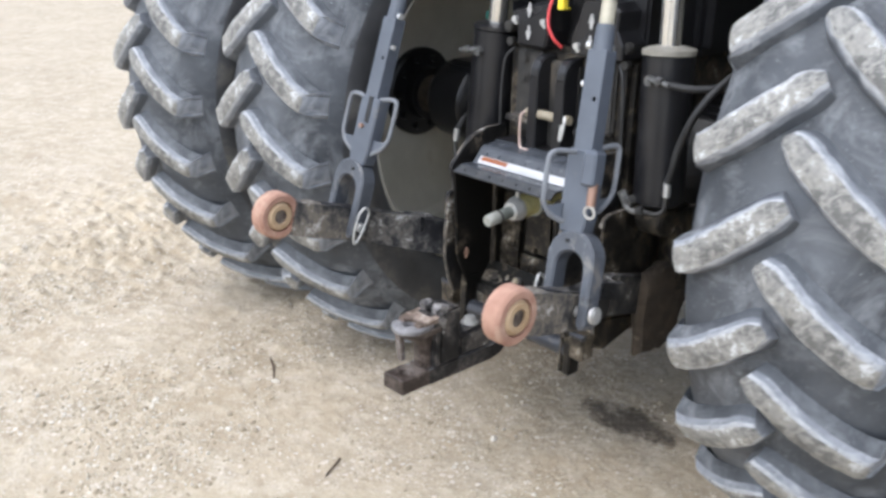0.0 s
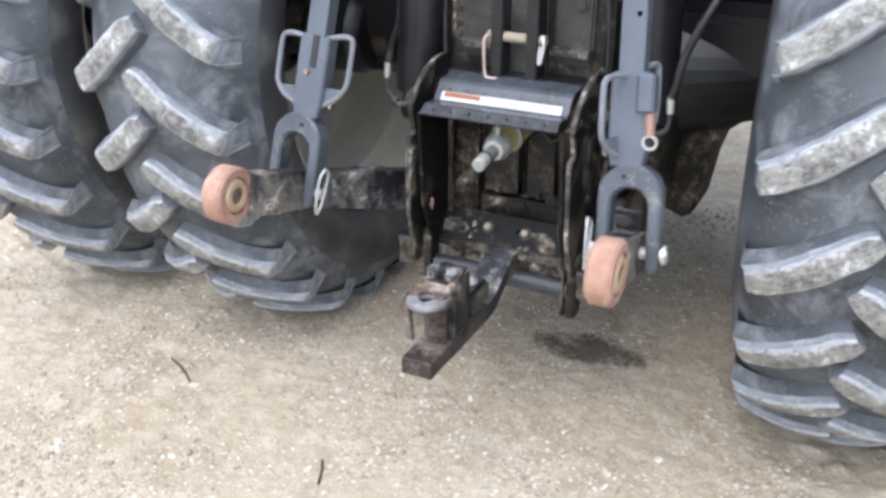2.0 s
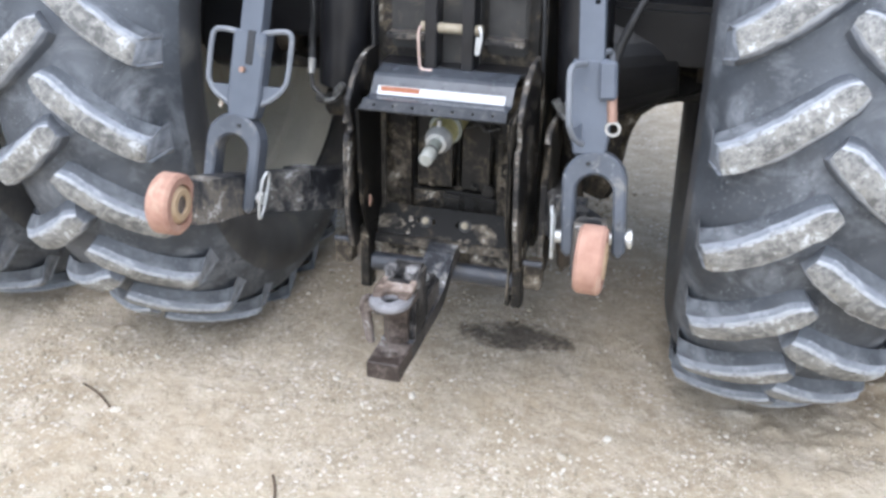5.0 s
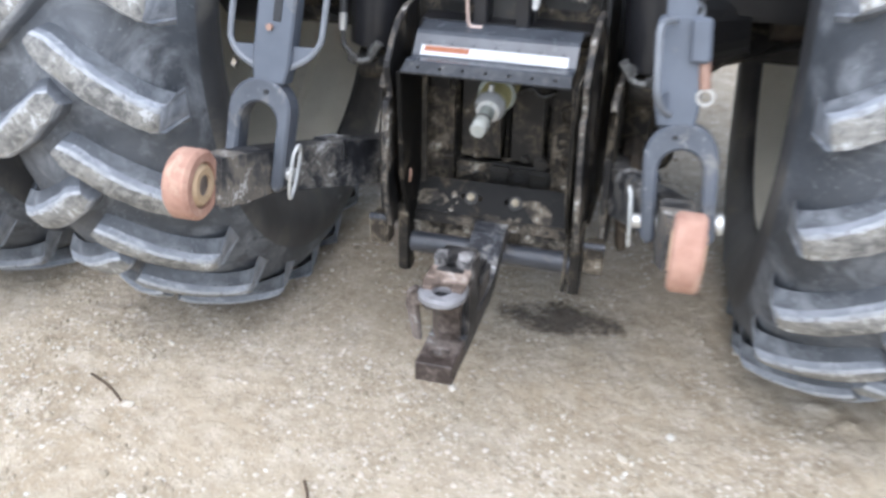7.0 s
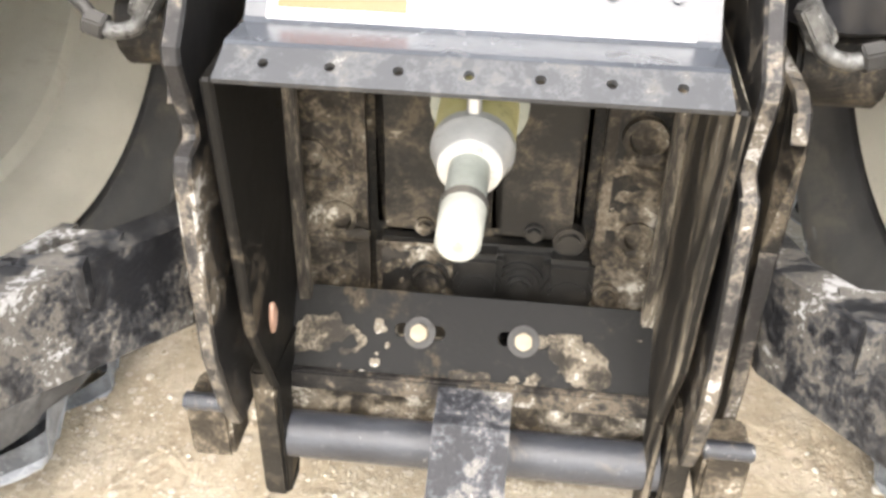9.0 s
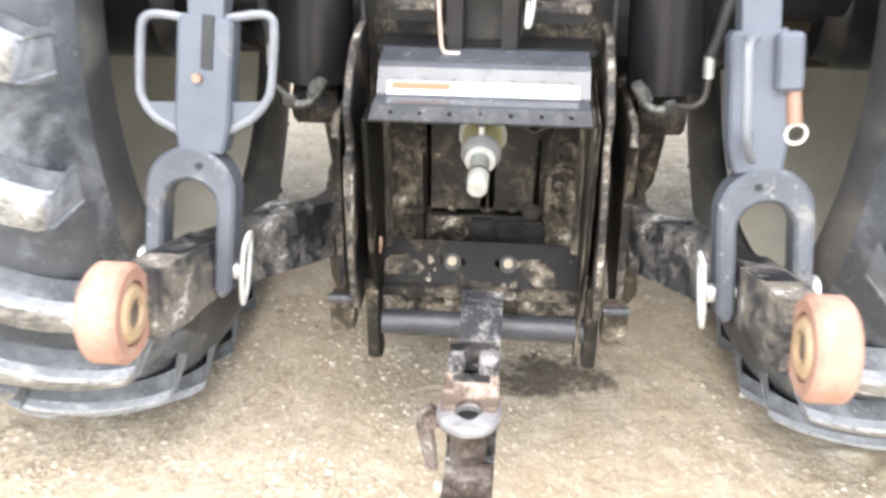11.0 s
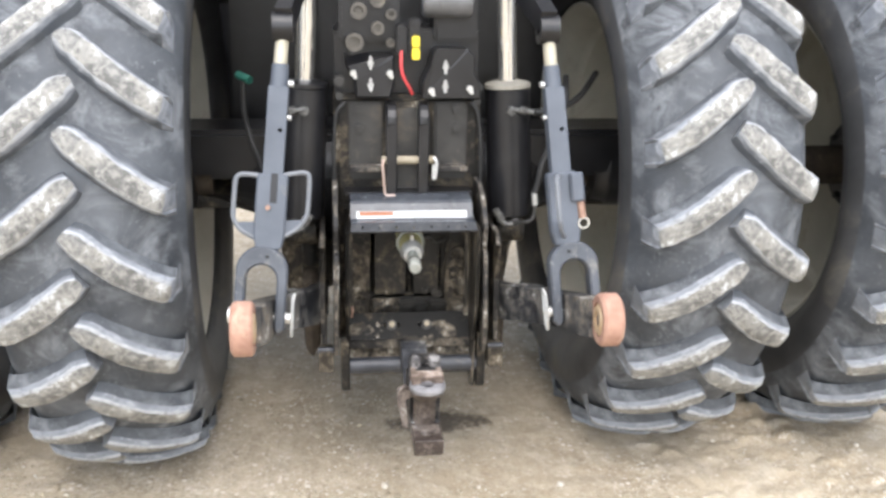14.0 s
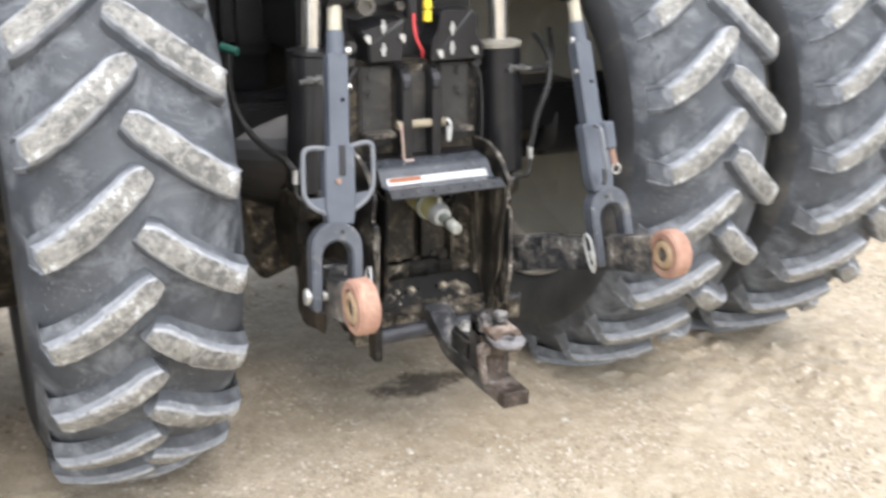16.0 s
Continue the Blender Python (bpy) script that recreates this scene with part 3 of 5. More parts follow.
def wheel(x, inner, plus, minus, label):
    """A wheel at x; inner: the side that faces the tractor; plus, minus: where the lugs end on the +x and -x side, in degrees."""
    global tyre_data, rim_data, hub_data
    if tyre_data is None:
        cb = carcass()
        for f in cb.faces:
            c = f.calc_center_median()
            f.material_index = int(math.hypot(c.y, c.z) < 0.905)
        w = part("wheel", cb, [rubber, sidewall_rubber], tractor, label, 40)
        tyre_data = w.data
    else:
        w = new("wheel", tyre_data)
        w.parent = tractor
        tagged(w, label)
    w.location = (x * math.cos(AXLE_TURN), AXLE_Y + x * math.sin(AXLE_TURN), AXLE_Z)
    w.rotation_euler = (0, 0, AXLE_TURN)
    flip = Matrix.Identity(4) if inner > 0 else Matrix.Rotation(math.pi, 4, "Z")
    if rim_data is None:
        r = part("rim", rim_mesh(), rim_paint, w, "olive grey painted steel rim", 40)
        h = part("hub", hub_mesh(), black_paint, w, "black bolted axle hub", 40)
        rim_data, hub_data = r.data, h.data
    else:
        r, h = new("rim", rim_data), new("hub", hub_data)
        r.parent = h.parent = w
        tagged(r, "olive grey painted steel rim"), tagged(h, "black bolted axle hub")
    r.matrix_basis = h.matrix_basis = flip
    if x == HOLED:
        bpy.data.objects.remove(r)
        part("rim", rim_mesh(math.atan2(-0.465, 0.394)), rim_paint, w, "olive grey painted steel rim with a hand hole", 40)
    part("axle_shaft", rod((-inner * 0.2, 0, 0), (inner * 0.3, 0, 0), 0.085, seg=28), mud, w, "rusty brown axle shaft", 40)
    for s, phase in ((1, plus), (-1, minus)):
        for k in range(24):
            o = new("lug", lug_data[s, (k * 7 + k // 4) % 4])
            o.parent = w
            o.matrix_basis = Matrix.Rotation(-radians(phase + 360 / 24 * k), 4, "X")
    return w


HOLED = -1.037
wheel_l = wheel(HOLED, 1, 6.04, -1.27, "inner rear tyre of dusty black rubber with pale worn lugs")
wheel_r = wheel(0.984, -1, 5.96, -1.75, "inner rear tyre of dusty black rubber with pale worn lugs")
wheel(-1.863, 1, -2.1, 5.14, "outer dual tyre of dusty black rubber")
wheel(1.81, -1, 4.0, -4.3, "outer dual tyre of dusty black rubber")
for w, s in ((wheel_l, -1), (wheel_r, 1)):
    drum = lathe([(0.24, 0.10), (0.24, 0.44), (0.255, 0.455), (0.38, 0.455), (0.395, 0.44), (0.40, 0.36), (0.47, 0.34), (0.50, 0.32), (0.51, 0.20), (0.62, 0.19), (0.63, 0.10)], (0, 0, 0), (s, 0, 0), 48)
    part("dual_spacer", drum, muddy, w, "dark brown cast spacer between dual wheels", 35)
sidewall_letters(wheel_r, -1, -104, 2)
sidewall_letters(wheel_l, 1, -104, 2)

# axle and body
axle = joined(box(-1.0, -0.2, 0.72, 1.02, 1.03, 1.225, 0.02), box(0.2, 1.0, 0.72, 1.02, 1.03, 1.225, 0.02))
ARCH = [(0.25, 0.56), (0.43, 0.50), (0.455, 0.55), (0.468, 0.63), (0.48, 0.71), (0.497, 0.78), (0.525, 0.835), (0.57, 0.872), (0.64, 0.888), (0.95, 0.892), (0.95, 1.032), (0.25, 1.032)]
for s in (-1, 1):
    # the housing swells down from the axle towards the gearbox
    bell = plate([(s * x, z) for x, z in ARCH][::s], [], lambda u, v, w: Vector((u, 0.79 + w, v)), 0.24, 0.02)
    for v in bell.verts:
        v.co += 0.012 * Vector((noise.noise(v.co * 9), noise.noise(v.co * 11 + Vector((4, 0, 0))), 0))
    part("axle_bell", bell, muddy, tractor, "dark mud caked axle bell housing")
for s in (-1, 1):
    part("final_drive", lathe([(0.0, 0.09), (0.0, 0.15), (0.02, 0.167), (0.19, 0.167), (0.20, 0.158), (0.25, 0.15), (0.26, 0.09)], (s * 1.055, AXLE_Y + s * 0.03, AXLE_Z + 0.01), (-s, 0, 0), 40), black_paint, tractor, "black round final drive housing", 40)
trumpets = [rod((s * 0.22, 0.88, 1.0), (s * 0.62, 0.88, 1.04), 0.27, 0.15, 32) for s in (-1, 1)]
part("axle_housing", joined(axle, *trumpets), black_paint, tractor, "black cast rear axle housing")
body = box(-0.255, 0.255, 0.30, 2.4, 0.50, 1.42, 0.02)
part("transmission_housing", body, muddy, tractor, "mud caked transmission housing")
# the wide thin box is a wall added to keep the gap above the arch dark
part("front_chassis", joined(box(-0.26, 0.26, 2.2, 3.8, 0.75, 1.7, 0.05), box(-1.0, 1.0, 2.08, 2.25, 0.985, 1.95, 0.03), box(-0.45, 0.45, 1.1, 2.4, 1.35, 1.9, 0.05)), black_paint, tractor, "black front chassis with an added dark wall across")
part("cab_base", joined(box(-0.69, 0.69, 1.25, 2.3, 1.12, 2.0, 0.04), box(-0.3, 0.3, 0.62, 1.2, 1.4, 2.1, 0.03)), black_paint, tractor, "black cab base")


def fender(s):
    """An unseen bowed sheet added to shade the inner wheel, with a rolled outer edge."""
    bm = bmesh.new()
    rings = []
    for a in np.linspace(radians(62), radians(150), 19):
        ring = []
        for x, r in ((0.60, 1.235), (1.26, 1.235), (1.275, 1.21), (1.262, 1.205), (1.25, 1.215), (0.60, 1.215)):
            ring.append(bm.verts.new((s * x, AXLE_Y - r * math.cos(a), AXLE_Z + r * math.sin(a))))
        rings.append(ring)
    for p, q in zip(rings, rings[1:]):
        for k in range(6):
            bm.faces.new((p[k], p[(k + 1) % 6], q[(k + 1) % 6], q[k]))
    bm.faces.new(rings[0])
    bm.faces.new(rings[-1])
    return bm


# unseen cab over the axle, added to keep sky light off parts between wheels
cab = part("cab", joined(box(-0.74, 0.74, 0.52, 2.45, 2.02, 2.14, 0.03), box(-0.74, 0.74, 0.50, 0.56, 2.10, 2.42, 0.02), box(-0.74, 0.74, 2.38, 2.44, 2.10, 2.42, 0.02), *[box(x - 0.04, x + 0.04, y - 0.04, y + 0.04, 2.1, 3.06, 0.012) for x in (-0.70, 0.70) for y in (0.55, 1.5, 2.4)]), black_paint, tractor, "unseen black cab added for shade")
part("roof", box(-0.80, 0.80, 0.42, 2.52, 3.04, 3.20, 0.06), black_paint, cab, "unseen black roof of the added cab")
for x0, x1, y0, y1 in ((-0.66, 0.66, 0.535, 0.545), (-0.66, 0.66, 2.395, 2.405), (-0.705, -0.695, 0.59, 1.46), (-0.705, -0.695, 1.54, 2.36), (0.695, 0.705, 0.59, 1.46), (0.695, 0.705, 1.54, 2.36)):
    part("window", box(x0, x1, y0, y1, 2.14 if y1 - y0 > 0.1 else 2.42, 3.05, 0.0), cab_glass, cab, "unseen dark glass of the added cab")
# the fenders are out of view too and only add shade
for s in (-1, 1):
    part("fender", fender(s), black_paint, tractor, "unseen black fender added for shade", 40)


def rough_block(x0, x1, y0, y1, z0, z1, amount, seed, cuts=7):
    """A rounded block with an uneven caked surface."""
    bm = box(-1, 1, -1, 1, -1, 1, 0)
    bmesh.ops.subdivide_edges(bm, edges=bm.edges, cuts=cuts, use_grid_fill=True)
    for v in bm.verts:
        c = v.co.copy()
        round_off = 1 - 0.10 * (abs(c.x * c.y) + abs(c.y * c.z) + abs(c.x * c.z)) / 1.5
        p = Vector(((x0 + x1) / 2 + c.x * (x1 - x0) / 2 * round_off, (y0 + y1) / 2 + c.y * (y1 - y0) / 2 * round_off, (z0 + z1) / 2 + c.z * (z1 - z0) / 2 * round_off))
        q = p * 14 + Vector((seed, 0, 0))
        v.co = p + c.normalized() * amount * (noise.noise(q) + 0.6 * noise.noise(q * 2.7))
    return bm


for s in (-1, 1):
    low, high = sorted((s * 0.318, s * 0.375))
    wide = sorted((s * 0.30, s * 0.385))
    mount = part("link_mount", rough_block(low, high, 0.31, 0.56, 0.44, 0.76, 0.012, 3 + s), mud, tractor, "mud caked lower link mount", 50)
    part("mount_casting", rough_block(wide[0], wide[1], 0.46, 0.78, 0.62, 0.92, 0.012, 8 + s), muddy, mount, "dark caked casting", 50)

# raised panels, bolts and seams on the housing
for x0, x1 in ((-0.205, -0.088), (0.088, 0.205)):
    part("housing_panel", box(x0, x1, 0.282, 0.302, 1.13, 1.40, 0.008), casting, tractor, "worn grey casting panel")
    part("cross_bar", box(x0, x1, 0.235, 0.30, 1.165, 1.185, 0.004), edge_paint, tractor, "scuffed cross bar")
    for z in (1.375, 1.31):
        part("bolt", hexbolt(((x0 + x1) / 2 - 0.02 * (1 if x0 < 0 else -1), 0.284, z), (0, -1, 0), 0.016, 0.014, 0.022), casting, tractor)
for x0, x1 in ((-0.24, -0.139), (-0.129, 0.004), (0.012, 0.122), (0.135, 0.24)):
    centre = abs(x0 + x1) < 0.2
    part("rear_cover", box(x0, x1, 0.278 if centre else 0.266, 0.302, 0.695 if centre else 0.60, 1.06, 0.014), cover_grime if centre else muddy, tractor, "grimy rear cover casting")
# the lower frame of the cover, with two round lobes between its bolts
frame_low = [box(-0.131, 0.131, 0.272, 0.302, 0.605, 0.692, 0.008)]
for x in (-0.001, 0.111):
    frame_low += [rod((x, 0.30, 0.638), (x, 0.252, 0.638), 0.031, seg=26, bevel=0.008), box(x - 0.031, x + 0.031, 0.254, 0.30, 0.640, 0.688, 0.008)]
frame_low += [rod((0.108, 0.30, 0.705), (0.108, 0.268, 0.705), 0.02, seg=22, bevel=0.006), rod((0.052, 0.30, 0.645), (0.052, 0.262, 0.645), 0.029, seg=24, bevel=0.005), rod((-0.062, 0.30, 0.642), (-0.062, 0.264, 0.642), 0.026, seg=24, bevel=0.005)]
part("cover_frame", joined(*frame_low), boss_black, tractor, "oily black lower frame of the rear cover", 40)
for x, y, z, r in ((-0.062, 0.264, 0.642, 0.017), (0.052, 0.262, 0.645, 0.013), (-0.069, 0.278, 0.714, 0.0095), (0.065, 0.278, 0.716, 0.0095), (0.158, 0.262, 0.642, 0.013)):
    part("bolt", hexbolt((x, y, z), (0, -1, 0), r, 0.014, r * 1.25), muddy if x < -0.06 or x > 0.15 else boss_black, tractor)
for x, z, r in ((-0.203, 0.81, 0.024), (-0.172, 0.728, 0.024), (0.178, 0.86, 0.026), (0.185, 0.73, 0.022)):
    boss = joined(lathe([(0.0, r), (0.012, r * 0.95), (0.014, r * 0.7), (0.008, r * 0.6), (0.008, 0.0)], (x, 0.268, z), (0, -1, 0), 24), blob((x + 0.01, 0.262, z - r), (r * 1.2, 0.010, r * 0.5), 3 + x * 50))
    part("casting_boss", boss, clod, tractor, "round boss caked with dried mud", 50)
# a cable and a ridge across the upper right of the cover
part("ridge", pipe([(0.135, 0.268, 0.915), (0.10, 0.262, 0.905), (0.075, 0.262, 0.925), (0.035, 0.264, 0.912)], 0.006), boss_black, tractor, "black cable behind the shaft", 40)


def crust(place, u0, u1, v0, v1, height, seed, cover=0.1, step=0.0035):
    """A ragged patch of dried mud on a surface; place maps (u, v, height) to the world."""
    bm = bmesh.new()
    nu, nv = max(4, int((u1 - u0) / step)), max(4, int((v1 - v0) / step))
    grid = {}
    for i in range(nu + 1):
        for j in range(nv + 1):
            a, b = i / nu, j / nv
            q = Vector((i * step, j * step, seed * 3.3))
            edge = min(a, 1 - a, b, 1 - b) * 2
            f = noise.noise(q * 17) * 0.8 + noise.noise(q * 52) * 0.4 + noise.noise(q * 140) * 0.12
            h = f + cover + 0.5 * min(edge, 0.6) - 0.3
            grid[i, j] = (h, bm.verts.new(place(u0 + a * (u1 - u0), v0 + b * (v1 - v0), max(-0.0015, min(h, 0.7) * height))))
    for i in range(nu):
        for j in range(nv):
            c = [grid[i, j], grid[i + 1, j], grid[i + 1, j + 1], grid[i, j + 1]]
            bm.faces.new([k[1] for k in c])
    return bm


for k, (x0, x1, z0, z1, y, cover) in enumerate(((-0.238, -0.137, 0.61, 0.90, 0.2655, 0.2), (0.137, 0.238, 0.61, 0.90, 0.2655, 0.14), (-0.129, -0.03, 0.605, 0.69, 0.2715, 0.12))):
    part("mud_crust", crust(lambda u, v, h, y=y: Vector((u, y - h, v)), x0, x1, z0, z1, 0.012, k, cover, 0.004), clod, tractor, "caked dried mud on the casting", 60)

# hitch plates: a notched plate, the box side with its leg, an outer plate and a foot block on each side
NOTCHED = [(0.30, 1.135), (0.20, 1.135), (0.13, 1.115), (0.08, 1.08), (0.052, 1.048), (0.035, 1.032), (0.032, 1.016), (0.05, 0.952), (0.05, 0.939), (0.022, 0.932), (0.018, 0.918), (0.015, 0.80), (0.017, 0.70), (0.04, 0.61), (0.062, 0.563), (0.125, 0.563), (0.30, 0.62)]
BOX_SIDE = [(0.29, 1.03), (0.012, 1.016), (0.02, 0.92), (0.036, 0.72), (0.075, 0.63), (0.088, 0.60), (0.088, 0.425), (0.098, 0.415), (0.132, 0.415), (0.14, 0.43), (0.14, 0.58), (0.29, 0.60)]
OUTER = [(0.42, 0.962), (0.175, 0.966), (0.148, 0.955), (0.137, 0.93), (0.137, 0.80), (0.13, 0.62), (0.142, 0.52), (0.2, 0.50), (0.42, 0.56)]


def edged(bm):
    """Marks the narrow faces of an upright plate as scuffed edges."""
    bm.normal_update()
    for f in bm.faces:
        f.material_index = int(abs(f.normal.x) < 0.6)
    return bm


def upright(outline, x, thick, lean=0.0):
    """An upright plate along the tractor at x; lean: how much it stands out below its notch."""
    return edged(plate(outline, [], lambda u, v, w: Vector((x - thick / 2 + w + lean * max(0.0, 0.93 - v), u, v)), thick, 0.003))


for s, x_notched, lean, x_outer, x_leg in ((-1, -0.2545, -0.012, -0.301, -0.229), (1, 0.2405, 0.026, 0.304, 0.247)):
    part("side_plate", upright(NOTCHED, x_notched, 0.018, lean), [plate_paint, edge_paint], tractor, "scuffed black hitch side plate with notched edge")
    part("outer_plate", upright(OUTER, x_outer, 0.018), [muddy, edge_paint], tractor, "scuffed black outer hitch plate")
    box_side = part("box_side", upright(BOX_SIDE, s * 0.218, 0.012), [slope_paint if s < 0 else streaked, slope_paint], tractor, "dirty side plate of the shaft box")
    part("leg", box(x_leg - 0.015, x_leg + 0.015, 0.086, 0.142, 0.418, 0.625, 0.004), muddy, box_side, "mud streaked leg under the box")
    part("flange", box(s * 0.205 - 0.008, s * 0.205 + 0.008, 0.20, 0.212, 0.64, 1.02, 0.002), streaked, box_side, "dirty upright flange")
    block = part("foot_block", box(s * 0.2945 - 0.026, s * 0.2945 + 0.026, 0.068, 0.13, 0.497, 0.58, 0.005), clod, tractor, "mud caked foot block")
    part("foot_pin", rod((s * 0.2945 - 0.028, 0.078, 0.578), (s * 0.2945 + 0.028, 0.078, 0.578), 0.011, seg=18, bevel=0.002), tube_paint, block, "worn round pin on the foot block", 40)

# sloping bolt plate, tube and bolts
def stadium(cx, cy, half, r):
    return [(cx + half * (1 if math.cos(a) >= 0 else -1) + r * math.cos(a), cy + r * math.sin(a)) for a in np.linspace(-math.pi / 2, 1.5 * math.pi, 17)[:-1] + 0.01]


slope = plate([(-0.222, 0), (0.222, 0), (0.222, 0.105), (-0.222, 0.105)], [stadium(x, 0.058, 0.022, 0.008) for x in (-0.062, 0.062)], lambda u, v, w: Vector((u, 0.148 + v * 0.607 + w * 0.795, 0.576 + v * 0.795 - w * 0.607)), 0.012, 0.001)
part("bolt_plate", slope, slope_paint, tractor, "dirty black sloping plate with slotted holes")
part("plate_lip", box(-0.225, 0.225, 0.140, 0.152, 0.552, 0.582, 0.003), plate_paint, tractor, "rusty lower lip")
for x in (-0.062, 0.062):
    bolt = part("plate_bolt", hexbolt((x, 0.181, 0.6225), (0, -0.795, 0.607), 0.0115, 0.015), bolt_tan, tractor, "dusty tan bolt head")
    part("washer", rod((x, 0.184, 0.620), (x, 0.179, 0.624), 0.019, seg=24), casting, bolt, "grimy dark washer")
part("cross_tube", rod((-0.24, 0.12, 0.497), (0.24, 0.12, 0.497), 0.029, seg=28), tube_paint, tractor, "scuffed grey cross tube", 40)
part("rear_bar", box(-0.23, 0.23, 0.16, 0.19, 0.44, 0.56, 0.006), muddy, tractor, "mud spattered rear bar")
part("lynch_pin", pipe([(-0.205, 0.072, 0.70), (-0.203, 0.065, 0.718), (-0.203, 0.072, 0.735), (-0.203, 0.079, 0.718), (-0.205, 0.072, 0.70)], 0.003), copper, tractor, "small retaining clip", 40)


def on_slope(u, v, h):
    return Vector((u, 0.148 + v * 0.607 - h * 0.795, 0.576 + v * 0.795 + h * 0.607))


for k, (x0, x1, v0, v1, cover) in enumerate(((-0.218, -0.09, 0.002, 0.085, 0.14), (0.08, 0.2, 0.002, 0.07, 0.1), (-0.22, 0.22, 0.001, 0.02, -0.15))):
    part("mud_crust", crust(on_slope, x0, x1, v0, v1, 0.011, 20 + k, cover, 0.0026), pale_clod, tractor, "pale dried mud on the plate", 60)
for k, (x0, x1) in enumerate(((-0.225, -0.04), (0.06, 0.225))):
    part("mud_crust", crust(lambda u, v, h: Vector((u, 0.158 - h * 1.4, v)), x0, x1, 0.50, 0.556, 0.016, 30 + k, 0.28), pale_clod if k else clod, tractor, "brown dried mud above the tube", 60)

# bent sheet guard over the shaft
PROFILE = [(0.0, 1.022), (0.030, 1.040), (0.036, 1.0415), (0.085, 1.038), (0.092, 1.041), (0.128, 1.083), (0.140, 1.090), (0.21, 1.098)]


def guard_strip(x0, x1, prof, thick):
    bm = bmesh.new()
    rows = []
    for y, z in prof:
        rows.append([bm.verts.new((x0, y, z)), bm.verts.new((x1, y, z))])
    for p, q in zip(rows, rows[1:]):
        bm.faces.new((p[0], p[1], q[1], q[0]))
    g = bmesh.ops.extrude_face_region(bm, geom=list(bm.faces))
    bmesh.ops.translate(bm, vec=(0, 0.002, -thick), verts=[v for v in g["geom"] if isinstance(v, bmesh.types.BMVert)])
    return bm


part("shaft_guard", guard_strip(-0.205, 0.205, PROFILE[1:], 0.006), guard_paint, tractor, "bent grey steel guard above the drive shaft")
lip = plate([(-0.208, 0.0), (0.208, 0.0), (0.204, 0.0345), (-0.204, 0.0345)], [circle2(x, 0.018, 0.0045, 12) for x in (-0.168, -0.113, -0.057, 0.0, 0.057, 0.113, 0.168)], lambda u, v, w: Vector((u, v * 0.86 + w * 0.5, 1.022 + v * 0.52 - w * 0.86)), 0.006, 0.0)
guard_lip = part("guard_lip", lip, lip_paint, tractor, "perforated grey front lip of the guard")


def on_guard(x0, x1, v0, v1, lift):
    """A thin sheet on the guard's sloping face; v from 0 at its lower edge to 1 at its upper edge."""
    a, b = Vector((0, 0.092, 1.041)), Vector((0, 0.128, 1.083))
    nrm = Vector((0, -0.76, 0.65))
    bm = bmesh.new()
    p = [Vector((x, 0, 0)) + a.lerp(b, v) + nrm * lift for x, v in ((x0, v0), (x1, v0), (x1, v1), (x0, v1))]
    f = bm.faces.new([bm.verts.new(q) for q in p])
    g = bmesh.ops.extrude_face_region(bm, geom=[f])
    bmesh.ops.translate(bm, vec=nrm * 0.0006, verts=[v for v in g["geom"] if isinstance(v, bmesh.types.BMVert)])
    return bm


for x in (-0.168, -0.113, -0.057, 0.0, 0.057, 0.113, 0.168):
    part("bolt", rod((x, 0.1185, 1.0655), (x, 0.1125, 1.0705), 0.0055, seg=10), guard_paint, tractor)
sticker = part("warning_label", on_guard(-0.185, 0.184, -0.03, 0.46, 0.001), white_print, tractor, "white warning label with an orange heading")
part("label_heading", on_guard(-0.176, -0.062, 0.16, 0.42, 0.002), orange_print, sticker, "orange heading band")
for k in range(3):
    part("label_print", on_guard(-0.05, 0.13 + 0.015 * (k % 2), 0.02 + 0.09 * k, 0.04 + 0.09 * k, 0.002), grey_print, sticker, "fine unreadable grey print")

# drive shaft stub
d0 = Vector((0.0, -0.048, 0.909))
ax = Vector((0, 0.14, 0.016)).normalized()
shaft = part("drive_shaft", lathe([(0.0, 0.004), (0.0, 0.016), (0.004, 0.0195), (0.048, 0.0205), (0.052, 0.018)], d0, ax, 28), shaft_white, tractor, "pale greased tip of the drive shaft", 40)
part("shaft_tip_mark", rod(d0 - ax * 0.001, d0 + ax * 0.002, 0.004, seg=12), shaft_grey, shaft)
part("shaft_groove", lathe([(0.0475, 0.021), (0.049, 0.0213), (0.056, 0.0213), (0.0575, 0.019)], d0, ax, 28), casting, shaft, "dark ring groove", 40)
part("shaft_neck", lathe([(0.05, 0.0185), (0.11, 0.019), (0.115, 0.0195)], d0, ax, 28), shaft_grey, shaft, "dull grey shaft neck", 40)
part("shaft_collar", lathe([(0.106, 0.022), (0.107, 0.0295), (0.109, 0.031), (0.118, 0.033), (0.134, 0.0395), (0.144, 0.0395), (0.146, 0.037)], d0, ax, 32), steel, shaft, "bright steel collar", 22)
part("shaft_sleeve", lathe([(0.144, 0.0385), (0.21, 0.0395), (0.225, 0.045), (0.35, 0.046)], d0, ax, 32), shaft_yellow, shaft, "faded yellow sleeve", 40)
part("shaft_flange", lathe([(0.208, 0.038), (0.210, 0.049), (0.22, 0.049), (0.225, 0.038)], d0, ax, 28), shaft_grey, shaft, "pale round flange")
part("grease_nipple", rod(d0 + ax * 0.14 + Vector((0, 0, 0.035)), d0 + ax * 0.14 + Vector((0, 0, 0.056)), 0.007, seg=10), zinc, shaft)

# drawbar with its clevis
bar_pts = [(-0.445, 0.478), (-0.06, 0.478), (-0.02, 0.485), (0.085, 0.546), (0.125, 0.552), (0.6, 0.552)]


